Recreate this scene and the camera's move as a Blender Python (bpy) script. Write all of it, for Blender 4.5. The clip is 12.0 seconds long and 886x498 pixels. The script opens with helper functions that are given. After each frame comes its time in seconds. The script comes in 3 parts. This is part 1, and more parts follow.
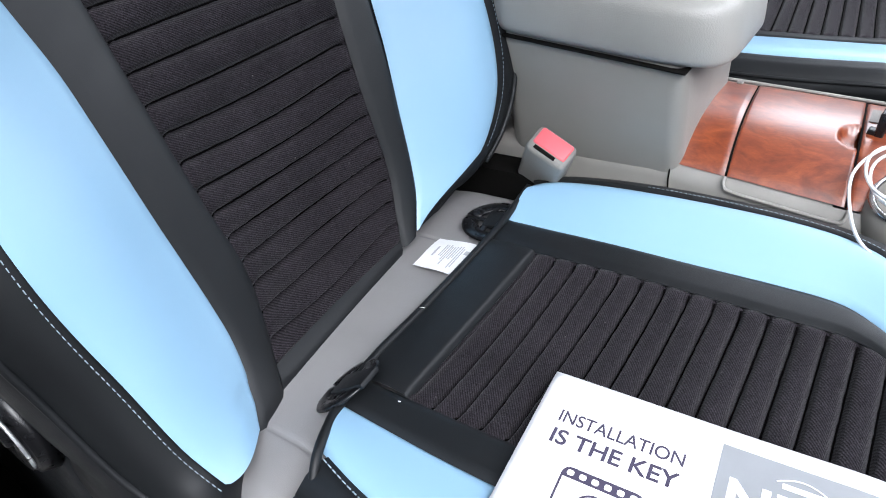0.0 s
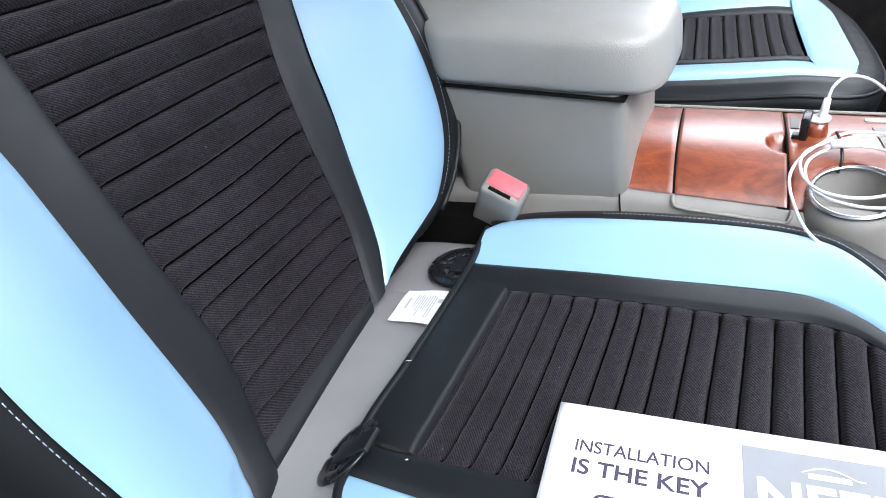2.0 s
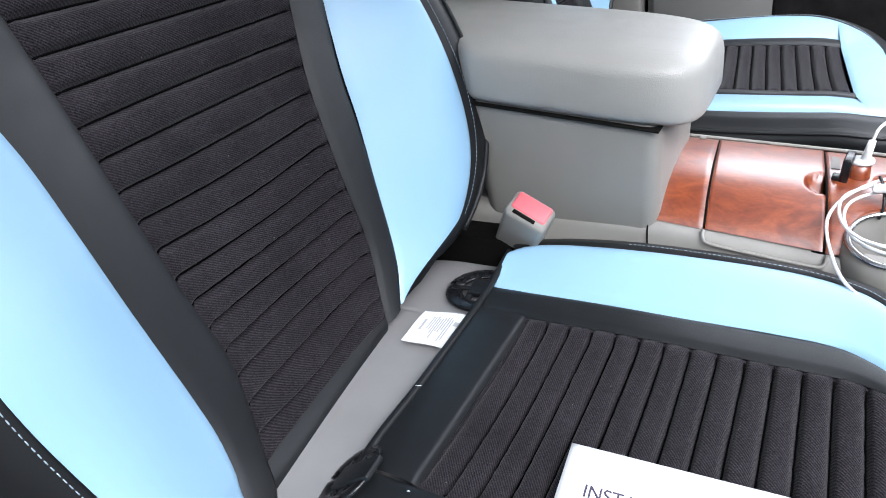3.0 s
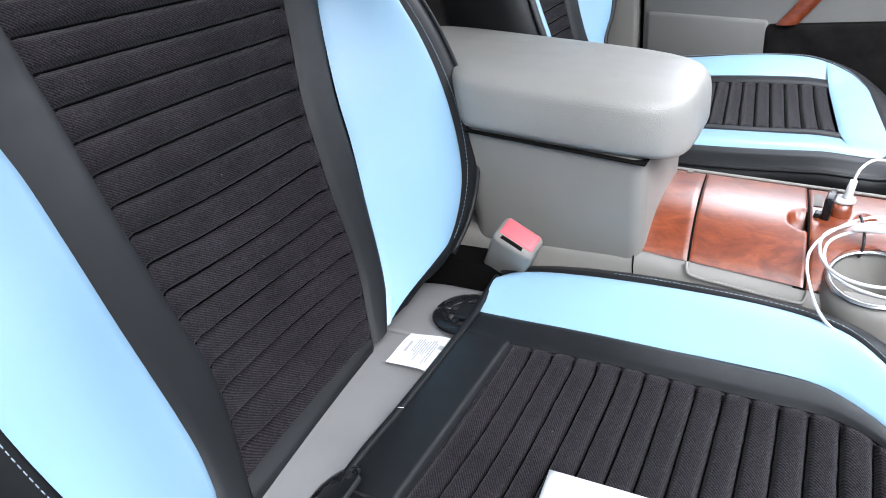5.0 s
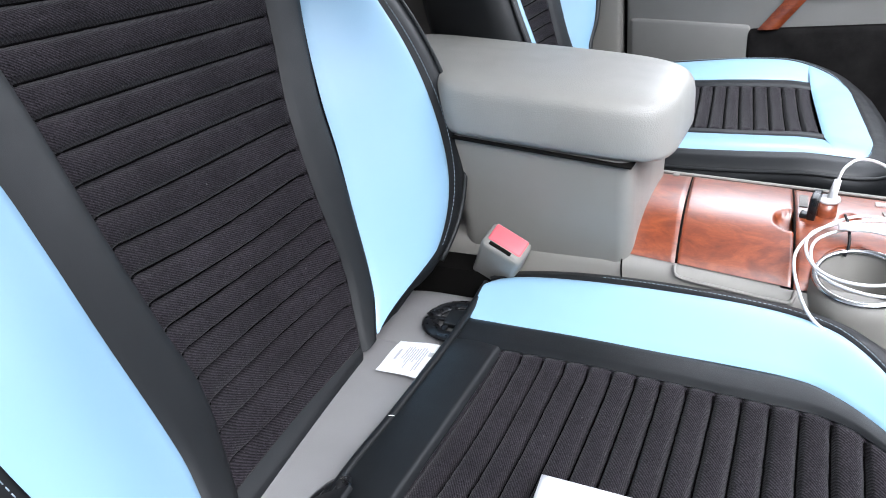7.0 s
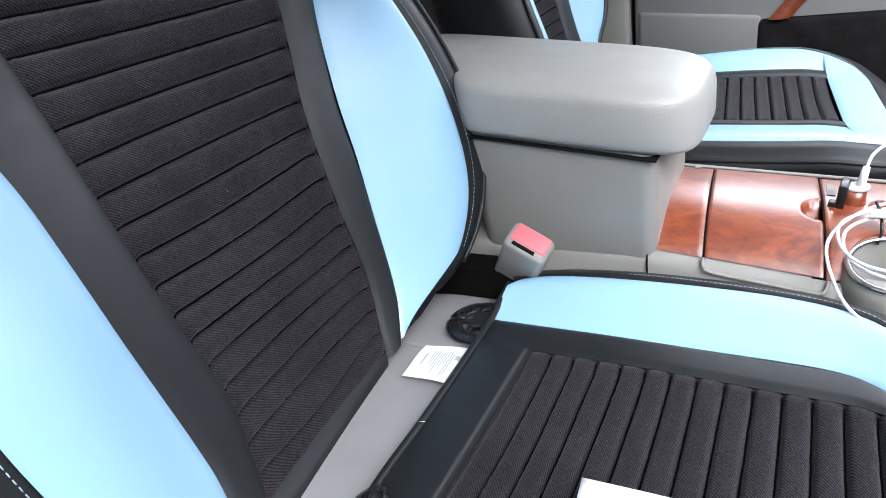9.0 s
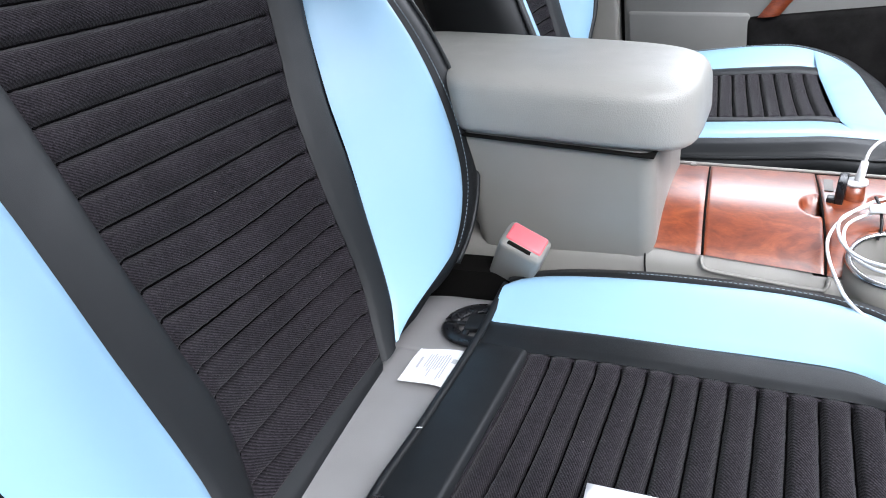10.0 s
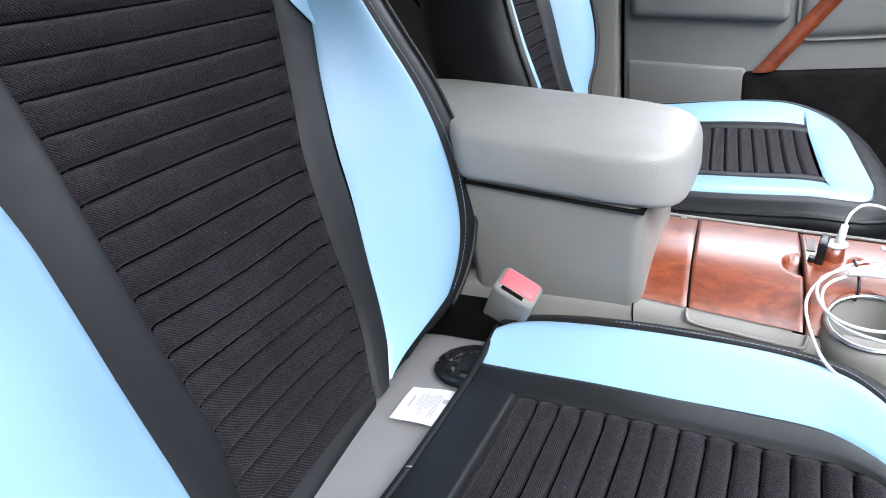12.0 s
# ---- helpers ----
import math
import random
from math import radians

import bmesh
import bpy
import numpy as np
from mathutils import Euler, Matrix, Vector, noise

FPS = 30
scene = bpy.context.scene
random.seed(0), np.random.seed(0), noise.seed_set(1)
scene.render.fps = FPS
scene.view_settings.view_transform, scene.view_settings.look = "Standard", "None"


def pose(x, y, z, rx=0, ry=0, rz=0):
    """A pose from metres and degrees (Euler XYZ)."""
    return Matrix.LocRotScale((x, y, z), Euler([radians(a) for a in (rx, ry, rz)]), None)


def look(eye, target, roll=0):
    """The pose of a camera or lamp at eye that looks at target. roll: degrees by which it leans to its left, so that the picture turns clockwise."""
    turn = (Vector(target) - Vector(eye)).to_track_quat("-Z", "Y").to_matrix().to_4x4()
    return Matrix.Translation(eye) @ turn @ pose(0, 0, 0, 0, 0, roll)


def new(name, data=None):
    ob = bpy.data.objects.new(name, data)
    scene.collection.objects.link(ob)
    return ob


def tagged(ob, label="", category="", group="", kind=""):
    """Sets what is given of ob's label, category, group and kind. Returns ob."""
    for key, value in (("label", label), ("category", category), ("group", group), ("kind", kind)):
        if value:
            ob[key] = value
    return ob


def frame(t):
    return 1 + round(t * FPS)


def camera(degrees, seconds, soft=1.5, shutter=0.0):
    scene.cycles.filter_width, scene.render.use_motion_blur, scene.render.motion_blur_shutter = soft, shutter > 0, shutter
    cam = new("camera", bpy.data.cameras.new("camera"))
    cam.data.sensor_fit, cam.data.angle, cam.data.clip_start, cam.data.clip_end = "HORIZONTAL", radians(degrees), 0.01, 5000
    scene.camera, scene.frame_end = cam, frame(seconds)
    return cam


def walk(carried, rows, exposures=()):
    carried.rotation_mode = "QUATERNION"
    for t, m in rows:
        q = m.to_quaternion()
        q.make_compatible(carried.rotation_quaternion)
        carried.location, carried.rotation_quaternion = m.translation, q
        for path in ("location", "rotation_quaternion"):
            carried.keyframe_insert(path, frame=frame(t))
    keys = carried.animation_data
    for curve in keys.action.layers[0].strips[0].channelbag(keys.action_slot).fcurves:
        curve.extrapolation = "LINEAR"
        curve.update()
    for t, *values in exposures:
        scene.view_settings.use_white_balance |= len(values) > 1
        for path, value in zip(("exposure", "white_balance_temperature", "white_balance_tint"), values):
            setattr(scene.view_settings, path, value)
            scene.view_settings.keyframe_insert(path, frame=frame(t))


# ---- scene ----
cam = camera(68.0, 12.0, soft=1.0)
PATH = [
    (0, (0.305, -0.547, 0.803), (-0.735, 0.745, -0.315), -8.4),
    (0.5, (0.307, -0.546, 0.8), (-0.722, 0.751, -0.322), -8.5),
    (1, (0.3, -0.553, 0.799), (-0.716, 0.752, -0.324), -10.1),
    (1.5, (0.28, -0.58, 0.802), (-0.58, 0.856, -0.292), -13.1),
    (2, (0.26, -0.574, 0.792), (-0.617, 0.926, -0.199), -11.7),
    (2.5, (0.259, -0.557, 0.795), (-0.657, 0.936, -0.17), -9.9),
    (3, (0.257, -0.551, 0.799), (-0.689, 0.925, -0.164), -9.1),
    (3.2, (0.253, -0.554, 0.808), (-0.707, 0.912, -0.156), -8.8),
    (4.8, (0.272, -0.555, 0.807), (-0.674, 0.955, -0.102), -7.3),
    (5, (0.268, -0.554, 0.806), (-0.671, 0.96, -0.103), -6.8),
    (5.5, (0.259, -0.555, 0.802), (-0.672, 0.97, -0.096), -7.0),
    (6, (0.27, -0.554, 0.8), (-0.67, 0.97, -0.091), -6.9),
    (6.5, (0.274, -0.555, 0.801), (-0.654, 0.976, -0.09), -6.9),
    (7, (0.27, -0.553, 0.801), (-0.648, 0.988, -0.084), -7.4),
    (7.5, (0.26, -0.554, 0.805), (-0.662, 0.987, -0.074), -8.7),
    (7.7, (0.256, -0.557, 0.807), (-0.692, 0.971, -0.069), -9.2),
    (9.3, (0.239, -0.549, 0.787), (-0.684, 1.0, -0.08), -9.7),
    (9.5, (0.231, -0.544, 0.783), (-0.679, 1.012, -0.083), -9.7),
    (10, (0.231, -0.543, 0.785), (-0.672, 1.016, -0.083), -9.6),
    (10.5, (0.231, -0.544, 0.786), (-0.667, 1.021, -0.077), -9.4),
    (11, (0.234, -0.549, 0.793), (-0.66, 1.021, -0.064), -9.0),
    (11.5, (0.238, -0.557, 0.812), (-0.654, 1.021, -0.033), -8.1),
    (12, (0.243, -0.559, 0.819), (-0.656, 1.037, 0.016), -6.8),
]
walk(cam, [(t, look(eye, target, roll)) for t, eye, target, roll in PATH], exposures=[(0, 0.64, 5900, 11), (1.5, 0.82, 5900, 11), (3, 0.82, 5900, 11), (5, 0.86, 5900, 11), (12, 0.90, 5900, 11)])
# ---- light ----
world = bpy.data.worlds.new("sky")
scene.world = world
world.use_nodes = True
wn = world.node_tree
sky = wn.nodes.new("ShaderNodeTexSky")
sky.sky_type, sky.sun_disc = 'NISHITA', False
sky.sun_elevation, sky.sun_rotation = radians(47), radians(134)
sky.air_density, sky.dust_density, sky.ozone_density = 1.0, 6.0, 0.8
wn.nodes["Background"].inputs["Strength"].default_value = 0.15
veil = wn.nodes.new("ShaderNodeHueSaturation")
veil.inputs["Saturation"].default_value = 0.25
wn.links.new(sky.outputs[0], veil.inputs["Color"])
wn.links.new(veil.outputs[0], wn.nodes["Background"].inputs["Color"])
sun = new("sun", bpy.data.lights.new("sun", 'SUN'))
sun.data.energy, sun.data.angle, sun.data.color = 0.80, radians(38), (1.0, 0.99, 0.97)
sun.matrix_world = look((1.30, -1.25, 1.95), (0, 0, 0))

window_light = new("window_light", bpy.data.lights.new("window_light", 'AREA'))
window_light.data.shape, window_light.data.size, window_light.data.size_y, window_light.data.energy = 'RECTANGLE', 0.95, 0.34, 5.0
window_light.matrix_world = look((0.56, 1.24, 1.05), (0.52, 0.0, 0.80))

screen_light = new("screen_light", bpy.data.lights.new("screen_light", 'AREA'))
screen_light.data.shape, screen_light.data.size, screen_light.data.size_y, screen_light.data.energy = 'RECTANGLE', 1.30, 0.55, 4.0
screen_light.matrix_world = look((0.78, 0.15, 1.06), (0.25, 0.0, 0.40))

# ---- materials ----


def nodes_of(name, rough=0.5, metal=0.0, spec=0.5, coat=0.0):
    m = bpy.data.materials.new(name)
    m.use_nodes = True
    b = m.node_tree.nodes["Principled BSDF"]
    b.inputs["Roughness"].default_value, b.inputs["Metallic"].default_value = rough, metal
    b.inputs["Specular IOR Level"].default_value, b.inputs["Coat Weight"].default_value = spec, coat
    return m, m.node_tree, b


def add(nt, kind, **values):
    n = nt.nodes.new(kind)
    for key, value in values.items():
        n.inputs[key.replace("_", " ")].default_value = value
    return n


def ramp(nt, fac, *stops):
    r = nt.nodes.new("ShaderNodeValToRGB")
    while len(r.color_ramp.elements) < len(stops):
        r.color_ramp.elements.new(0.5)
    for e, (p, c) in zip(r.color_ramp.elements, stops):
        e.position, e.color = p, (*c, 1)
    nt.links.new(fac, r.inputs[0])
    return r


def surface(name, low, high, rough=0.5, grain=600, relief=0.15, blotch=9, metal=0.0, spec=0.5, coat=0.0, depth=0.001, cells=False, spread=0.12):
    """Two tones in large soft blotches, fine relief, and a roughness that wanders."""
    m, nt, b = nodes_of(name, rough, metal, spec, coat)
    tc = nt.nodes.new("ShaderNodeTexCoord")
    big = add(nt, "ShaderNodeTexNoise", Scale=blotch, Detail=5, Roughness=0.6)
    nt.links.new(tc.outputs["Object"], big.inputs["Vector"])
    r = ramp(nt, big.outputs["Fac"], (0.3, low), (0.7, high))
    nt.links.new(r.outputs[0], b.inputs["Base Color"])
    if cells:
        fine = add(nt, "ShaderNodeTexVoronoi", Scale=grain)
        out = fine.outputs["Distance"]
    else:
        fine = add(nt, "ShaderNodeTexNoise", Scale=grain, Detail=3)
        out = fine.outputs["Fac"]
    nt.links.new(tc.outputs["Object"], fine.inputs["Vector"])
    bump = add(nt, "ShaderNodeBump", Strength=relief, Distance=depth)
    nt.links.new(out, bump.inputs["Height"])
    nt.links.new(bump.outputs[0], b.inputs["Normal"])
    mid = add(nt, "ShaderNodeTexNoise", Scale=blotch * 5, Detail=4)
    nt.links.new(tc.outputs["Object"], mid.inputs["Vector"])
    rr = add(nt, "ShaderNodeMapRange", To_Min=max(rough - spread, 0.02), To_Max=min(rough + spread, 1))
    nt.links.new(mid.outputs["Fac"], rr.inputs["Value"])
    nt.links.new(rr.outputs[0], b.inputs["Roughness"])
    return m


def twill(name, across):
    """Black woven cloth with slanted ribs and pale flecks of lint; across: the way that the ribs follow one another."""
    m, nt, b = nodes_of(name, 0.95, spec=0.12)
    b.inputs["Sheen Weight"].default_value, b.inputs["Sheen Roughness"].default_value = 0.11, 0.4
    tc = nt.nodes.new("ShaderNodeTexCoord")
    dot = nt.nodes.new("ShaderNodeVectorMath")
    dot.operation = 'DOT_PRODUCT'
    dot.inputs[1].default_value = Vector(across).normalized()
    nt.links.new(tc.outputs["Object"], dot.inputs[0])
    wob = add(nt, "ShaderNodeTexNoise", Scale=700, Detail=2)
    big = add(nt, "ShaderNodeTexNoise", Scale=14, Detail=5, Roughness=0.65)
    fleck = add(nt, "ShaderNodeTexNoise", Scale=260, Detail=1)
    for n in (wob, big, fleck):
        nt.links.new(tc.outputs["Object"], n.inputs["Vector"])
    phase = add(nt, "ShaderNodeMath")
    phase.operation = 'MULTIPLY'
    phase.inputs[1].default_value = 2 * math.pi / 0.0021
    nt.links.new(dot.outputs["Value"], phase.inputs[0])
    shift = add(nt, "ShaderNodeMath")
    shift.operation = 'MULTIPLY_ADD'
    shift.inputs[1].default_value = 4.0
    nt.links.new(wob.outputs["Fac"], shift.inputs[0])
    nt.links.new(phase.outputs[0], shift.inputs[2])
    wave = add(nt, "ShaderNodeMath")
    wave.operation = 'SINE'
    nt.links.new(shift.outputs[0], wave.inputs[0])
    lift = add(nt, "ShaderNodeMapRange", From_Min=-1.0, From_Max=1.0, To_Min=0.40, To_Max=1.0)
    nt.links.new(wave.outputs[0], lift.inputs["Value"])
    mix = add(nt, "ShaderNodeMath")
    mix.operation = 'MULTIPLY'
    nt.links.new(lift.outputs[0], mix.inputs[0])
    nt.links.new(wob.outputs["Fac"], mix.inputs[1])
    c1 = ramp(nt, mix.outputs[0], (0.14, (0.0025, 0.002, 0.0026)), (0.62, (0.040, 0.0355, 0.0415)))
    c2 = ramp(nt, big.outputs["Fac"], (0.3, (0.72, 0.71, 0.72)), (0.7, (1.2, 1.17, 1.18)))
    mul = nt.nodes.new("ShaderNodeMix")
    mul.data_type, mul.blend_type = 'RGBA', 'MULTIPLY'
    mul.inputs["Factor"].default_value = 1.0
    nt.links.new(c1.outputs[0], mul.inputs[6])
    nt.links.new(c2.outputs[0], mul.inputs[7])
    lint = ramp(nt, fleck.outputs["Fac"], (0.79, (0, 0, 0)), (0.83, (1, 1, 1)))
    mixed = nt.nodes.new("ShaderNodeMix")
    mixed.data_type = 'RGBA'
    nt.links.new(lint.outputs[0], mixed.inputs["Factor"])
    nt.links.new(mul.outputs[2], mixed.inputs[6])
    mixed.inputs[7].default_value = (0.13, 0.12, 0.12, 1)
    nt.links.new(mixed.outputs[2], b.inputs["Base Color"])
    bump = add(nt, "ShaderNodeBump", Strength=0.9, Distance=0.0008)
    nt.links.new(mix.outputs[0], bump.inputs["Height"])
    nt.links.new(bump.outputs[0], b.inputs["Normal"])
    return m


def burl(name):
    """Lacquered red-brown burl veneer."""
    m, nt, b = nodes_of(name, 0.3, spec=0.5, coat=1.0)
    b.inputs["Coat Roughness"].default_value = 0.31
    b.inputs["Coat IOR"].default_value = 1.55
    tc = nt.nodes.new("ShaderNodeTexCoord")
    mp = nt.nodes.new("ShaderNodeMapping")
    mp.inputs["Scale"].default_value = (0.8, 1.5, 1.5)
    nt.links.new(tc.outputs["Object"], mp.inputs["Vector"])
    a = add(nt, "ShaderNodeTexNoise", Scale=26, Detail=9, Roughness=0.62, Distortion=1.6)
    w = add(nt, "ShaderNodeTexNoise", Scale=140, Detail=6, Roughness=0.7, Distortion=0.8)
    for n in (a, w):
        nt.links.new(mp.outputs[0], n.inputs["Vector"])
    c = ramp(nt, a.outputs["Fac"], (0.22, (0.085, 0.014, 0.005)), (0.42, (0.17, 0.033, 0.010)), (0.58, (0.25, 0.056, 0.017)), (0.78, (0.33, 0.092, 0.030)))
    d = ramp(nt, w.outputs["Fac"], (0.30, (0.78, 0.75, 0.73)), (0.62, (1.08, 1.08, 1.08)))
    mul = nt.nodes.new("ShaderNodeMix")
    mul.data_type, mul.blend_type = 'RGBA', 'MULTIPLY'
    mul.inputs["Factor"].default_value = 1.0
    nt.links.new(c.outputs[0], mul.inputs[6])
    nt.links.new(d.outputs[0], mul.inputs[7])
    nt.links.new(mul.outputs[2], b.inputs["Base Color"])
    return m


def plain(name, colour, rough=0.5, metal=0.0, spec=0.5):
    return surface(name, [v * 0.93 for v in colour], [min(v * 1.05, 1) for v in colour], rough, 900, 0.05, 20, metal, spec, spread=0.05)


BLUE = surface("blue_leatherette", (0.280, 0.464, 0.628), (0.297, 0.482, 0.648), 0.38, 1500, 0.10, 6, depth=0.0005, cells=True, spec=0.68)
BLACK = surface("black_leatherette", (0.0058, 0.0066, 0.0076), (0.0085, 0.0096, 0.0108), 0.48, 1500, 0.15, 8, depth=0.0005, cells=True, spec=0.40)
CLOTH = twill("black_twill", (1, 0.75, 0))
CLOTH_UP = twill("black_twill_upright", (0, 0.75, 1))
GREY = surface("grey_leather", (0.212, 0.205, 0.206), (0.250, 0.242, 0.242), 0.5, 1200, 0.2, 7, depth=0.0006, cells=True)
PLASTIC = surface("grey_plastic", (0.235, 0.225, 0.205), (0.26, 0.248, 0.228), 0.48, 1400, 0.22, 5, depth=0.0005, cells=True)
LID = surface("armrest_vinyl", (0.305, 0.30, 0.276), (0.342, 0.336, 0.31), 0.36, 620, 0.35, 6, depth=0.0009, cells=True)
DARKTRIM = surface("dark_trim", (0.03, 0.028, 0.027), (0.045, 0.042, 0.04), 0.7, 500, 0.3, 8)
BROWNGREY = surface("brown_grey_trim", (0.20, 0.187, 0.172), (0.235, 0.22, 0.203), 0.6, 900, 0.2, 6)
CARPET = surface("carpet", (0.007, 0.0065, 0.0065), (0.017, 0.016, 0.0155), 0.98, 500, 0.4, 20, spec=0.06, depth=0.0015)
LINER = surface("headliner", (0.45, 0.44, 0.42), (0.5, 0.49, 0.47), 0.95, 700, 0.4, 8, spec=0.1)
ASPHALT = surface("asphalt", (0.10, 0.10, 0.10), (0.16, 0.16, 0.155), 0.9, 90, 0.6, 0.6, depth=0.01)
WOOD = burl("burl_veneer")
DOORTRIM = surface("door_trim", (0.165, 0.162, 0.152), (0.19, 0.186, 0.175), 0.55, 1400, 0.22, 5, depth=0.0005, cells=True)
HARD = plain("black_plastic", (0.007, 0.007, 0.008), 0.28, 0.0, 0.45)
SILVER = plain("satin_silver", (0.62, 0.62, 0.63), 0.38, 0.6)
# near-black for cords that stand in for shade in the pleat creases
CREASE_SHADE = plain("black_crease_shade", (0.0022, 0.002, 0.0022), 0.95, 0.0, 0.05)
CHROME = plain("chrome", (0.72, 0.73, 0.75), 0.14, 1.0)
WHITE = plain("white_plastic", (0.80, 0.80, 0.80), 0.35)
PAPER = surface("paper", (0.80, 0.80, 0.81), (0.84, 0.84, 0.84), 0.65, 900, 0.06, 12)
INK = plain("dark_ink", (0.055, 0.045, 0.085), 0.7)
PALE = plain("pale_blue_ink", (0.285, 0.297, 0.312), 0.6)
THREAD = plain("pale_blue_thread", (0.38, 0.46, 0.52), 0.8)
RED = plain("red_plastic", (0.82, 0.14, 0.16), 0.3)
# dark joints, and also the block that plays the shade beside the console
GAP = plain("joint_and_gap_shade", (0.005, 0.0045, 0.004), 0.9, 0.0, 0.1)
LABEL = surface("satin_label", (0.72, 0.72, 0.72), (0.80, 0.80, 0.80), 0.55, 1200, 0.15, 40)
LABELINK = plain("grey_ink", (0.42, 0.43, 0.45), 0.7)

# ---- building helpers ----
BASES = {}


def thing(name, at, label, category, group="", kind=""):
    ob = tagged(new(name), label, category, group, kind)
    ob.location = at
    ob.empty_display_size = 0.05
    BASES[ob.name] = Vector(at)
    return ob


def part(name, bm, material, parent=None, label="", smooth=True):
    me = bpy.data.meshes.new(name)
    bm.normal_update()
    bm.to_mesh(me)
    bm.free()
    for p in me.polygons:
        p.use_smooth = smooth
    me.materials.append(material)
    ob = new(name, me)
    if parent is not None:
        ob.parent = parent
        if parent.name in BASES:
            ob.matrix_parent_inverse = Matrix.Translation(-BASES[parent.name])
    if label:
        ob["label"] = label
    return ob


def spline(xs, ys):
    """A smooth curve through a few knots (Catmull-Rom), straight beyond its ends."""
    xs, ys = list(map(float, xs)), list(map(float, ys))
    ms = []
    for i in range(len(xs)):
        a, b = max(i - 1, 0), min(i + 1, len(xs) - 1)
        ms.append((ys[b] - ys[a]) / (xs[b] - xs[a]))

    def f(x):
        if x <= xs[0]:
            return ys[0]
        if x >= xs[-1]:
            return ys[-1]
        i = max(k for k in range(len(xs) - 1) if xs[k] <= x)
        h = xs[i + 1] - xs[i]
        t = (x - xs[i]) / h
        return ((2 * t**3 - 3 * t**2 + 1) * ys[i] + (t**3 - 2 * t**2 + t) * h * ms[i] + (3 * t**2 - 2 * t**3) * ys[i + 1] + (t**3 - t**2) * h * ms[i + 1])

    return f


def grid(f, nu, nv, flip=False, bm=None):
    """A sheet of nu by nv quads over f(u, v), u and v from 0 to 1."""
    bm = bm or bmesh.new()
    vs = [[bm.verts.new(f(i / nu, j / nv)) for j in range(nv + 1)] for i in range(nu + 1)]
    for i in range(nu):
        for j in range(nv):
            q = [vs[i][j], vs[i + 1][j], vs[i + 1][j + 1], vs[i][j + 1]]
            bm.faces.new(q[::-1] if flip else q)
    return bm


def rounded_box(lo, hi, r, seg=4, bm=None, m=None):
    bm = bm or bmesh.new()
    size, mid = Vector(hi) - Vector(lo), (Vector(hi) + Vector(lo)) / 2
    made = bmesh.ops.create_cube(bm, size=1, matrix=Matrix.Translation(mid) @ Matrix.Diagonal((*size, 1)))["verts"]
    es = {e for v in made for e in v.link_edges}
    out = made
    if r > 0:
        res = bmesh.ops.bevel(bm, geom=list(es), offset=r, segments=seg, profile=0.5, affect='EDGES')
        out = list({v for v in res["verts"]} | {v for v in made if v.is_valid})
    if m is not None:
        bmesh.ops.transform(bm, matrix=m, verts=[v for v in bm.verts] if len(out) == len(bm.verts) else out)
    return bm


def tube(points, r, closed=False, sides=8, bm=None, squash=1.0):
    """A round cord along points."""
    bm = bm or bmesh.new()
    ps = [Vector(p) for p in points]
    n = len(ps)
    rings = []
    up = Vector((0, 0, 1))
    for i, p in enumerate(ps):
        a = ps[(i - 1) % n] if closed or i > 0 else p
        b = ps[(i + 1) % n] if closed or i < n - 1 else p
        d = (b - a).normalized()
        side = d.cross(up)
        if side.length < 1e-4:
            side = d.cross(Vector((1, 0, 0)))
        side.normalize()
        top = side.cross(d).normalized()
        rings.append([bm.verts.new(p + (math.cos(k * 2 * math.pi / sides) * side + math.sin(k * 2 * math.pi / sides) * top * squash) * r) for k in range(sides)])
    for i in range(n if closed else n - 1):
        a, b = rings[i], rings[(i + 1) % n]
        for k in range(sides):
            bm.faces.new((a[k], a[(k + 1) % sides], b[(k + 1) % sides], b[k]))
    if not closed:
        bm.faces.new(rings[0][::-1])
        bm.faces.new(rings[-1])
    bmesh.ops.recalc_face_normals(bm, faces=bm.faces)
    return bm


def smooth_path(points, steps=8, closed=False):
    ps = [Vector(p) for p in points]
    n, out = len(ps), []
    for i in range(n if closed else n - 1):
        if closed:
            a, b, c, d = ps[i - 1], ps[i], ps[(i + 1) % n], ps[(i + 2) % n]
        else:
            a, b, c, d = ps[max(i - 1, 0)], ps[i], ps[i + 1], ps[min(i + 2, n - 1)]
        for k in range(steps):
            t = k / steps
            out.append(0.5 * ((2 * b) + (c - a) * t + (2 * a - 5 * b + 4 * c - d) * t * t + (3 * b - a - 3 * c + d) * t**3))
    if not closed:
        out.append(ps[-1])
    return out


def dashes(points, r, dash, gap):
    """A row of short stitches along a path."""
    bm = bmesh.new()
    ps = [Vector(p) for p in points]
    acc = [0.0]
    for a, b in zip(ps, ps[1:]):
        acc.append(acc[-1] + (b - a).length)

    def at(s):
        for i in range(len(ps) - 1):
            if acc[i + 1] >= s:
                t = (s - acc[i]) / max(acc[i + 1] - acc[i], 1e-9)
                return ps[i].lerp(ps[i + 1], t)
        return ps[-1]

    s = 0.0
    while s + dash < acc[-1]:
        tube([at(s), at(s + dash / 2), at(s + dash)], r, sides=5, bm=bm)
        s += dash + gap
    return bm


def sink(s, w=0.06, d=0.0022):
    """How far a panel dips towards its sewn edges, s from 0 to 1 across."""
    e = min(s, 1 - s)
    return -d * (1 - min(e / w, 1)) ** 2


# ---- the car's shell ----
def slab(name, lo, hi, material, label, kind="structure", r=0.0, category=""):
    ob = part(name, rounded_box(lo, hi, r, 2), material, None, label, smooth=r > 0)
    tagged(ob, label, category or name.split("_")[0], kind=kind)
    return ob


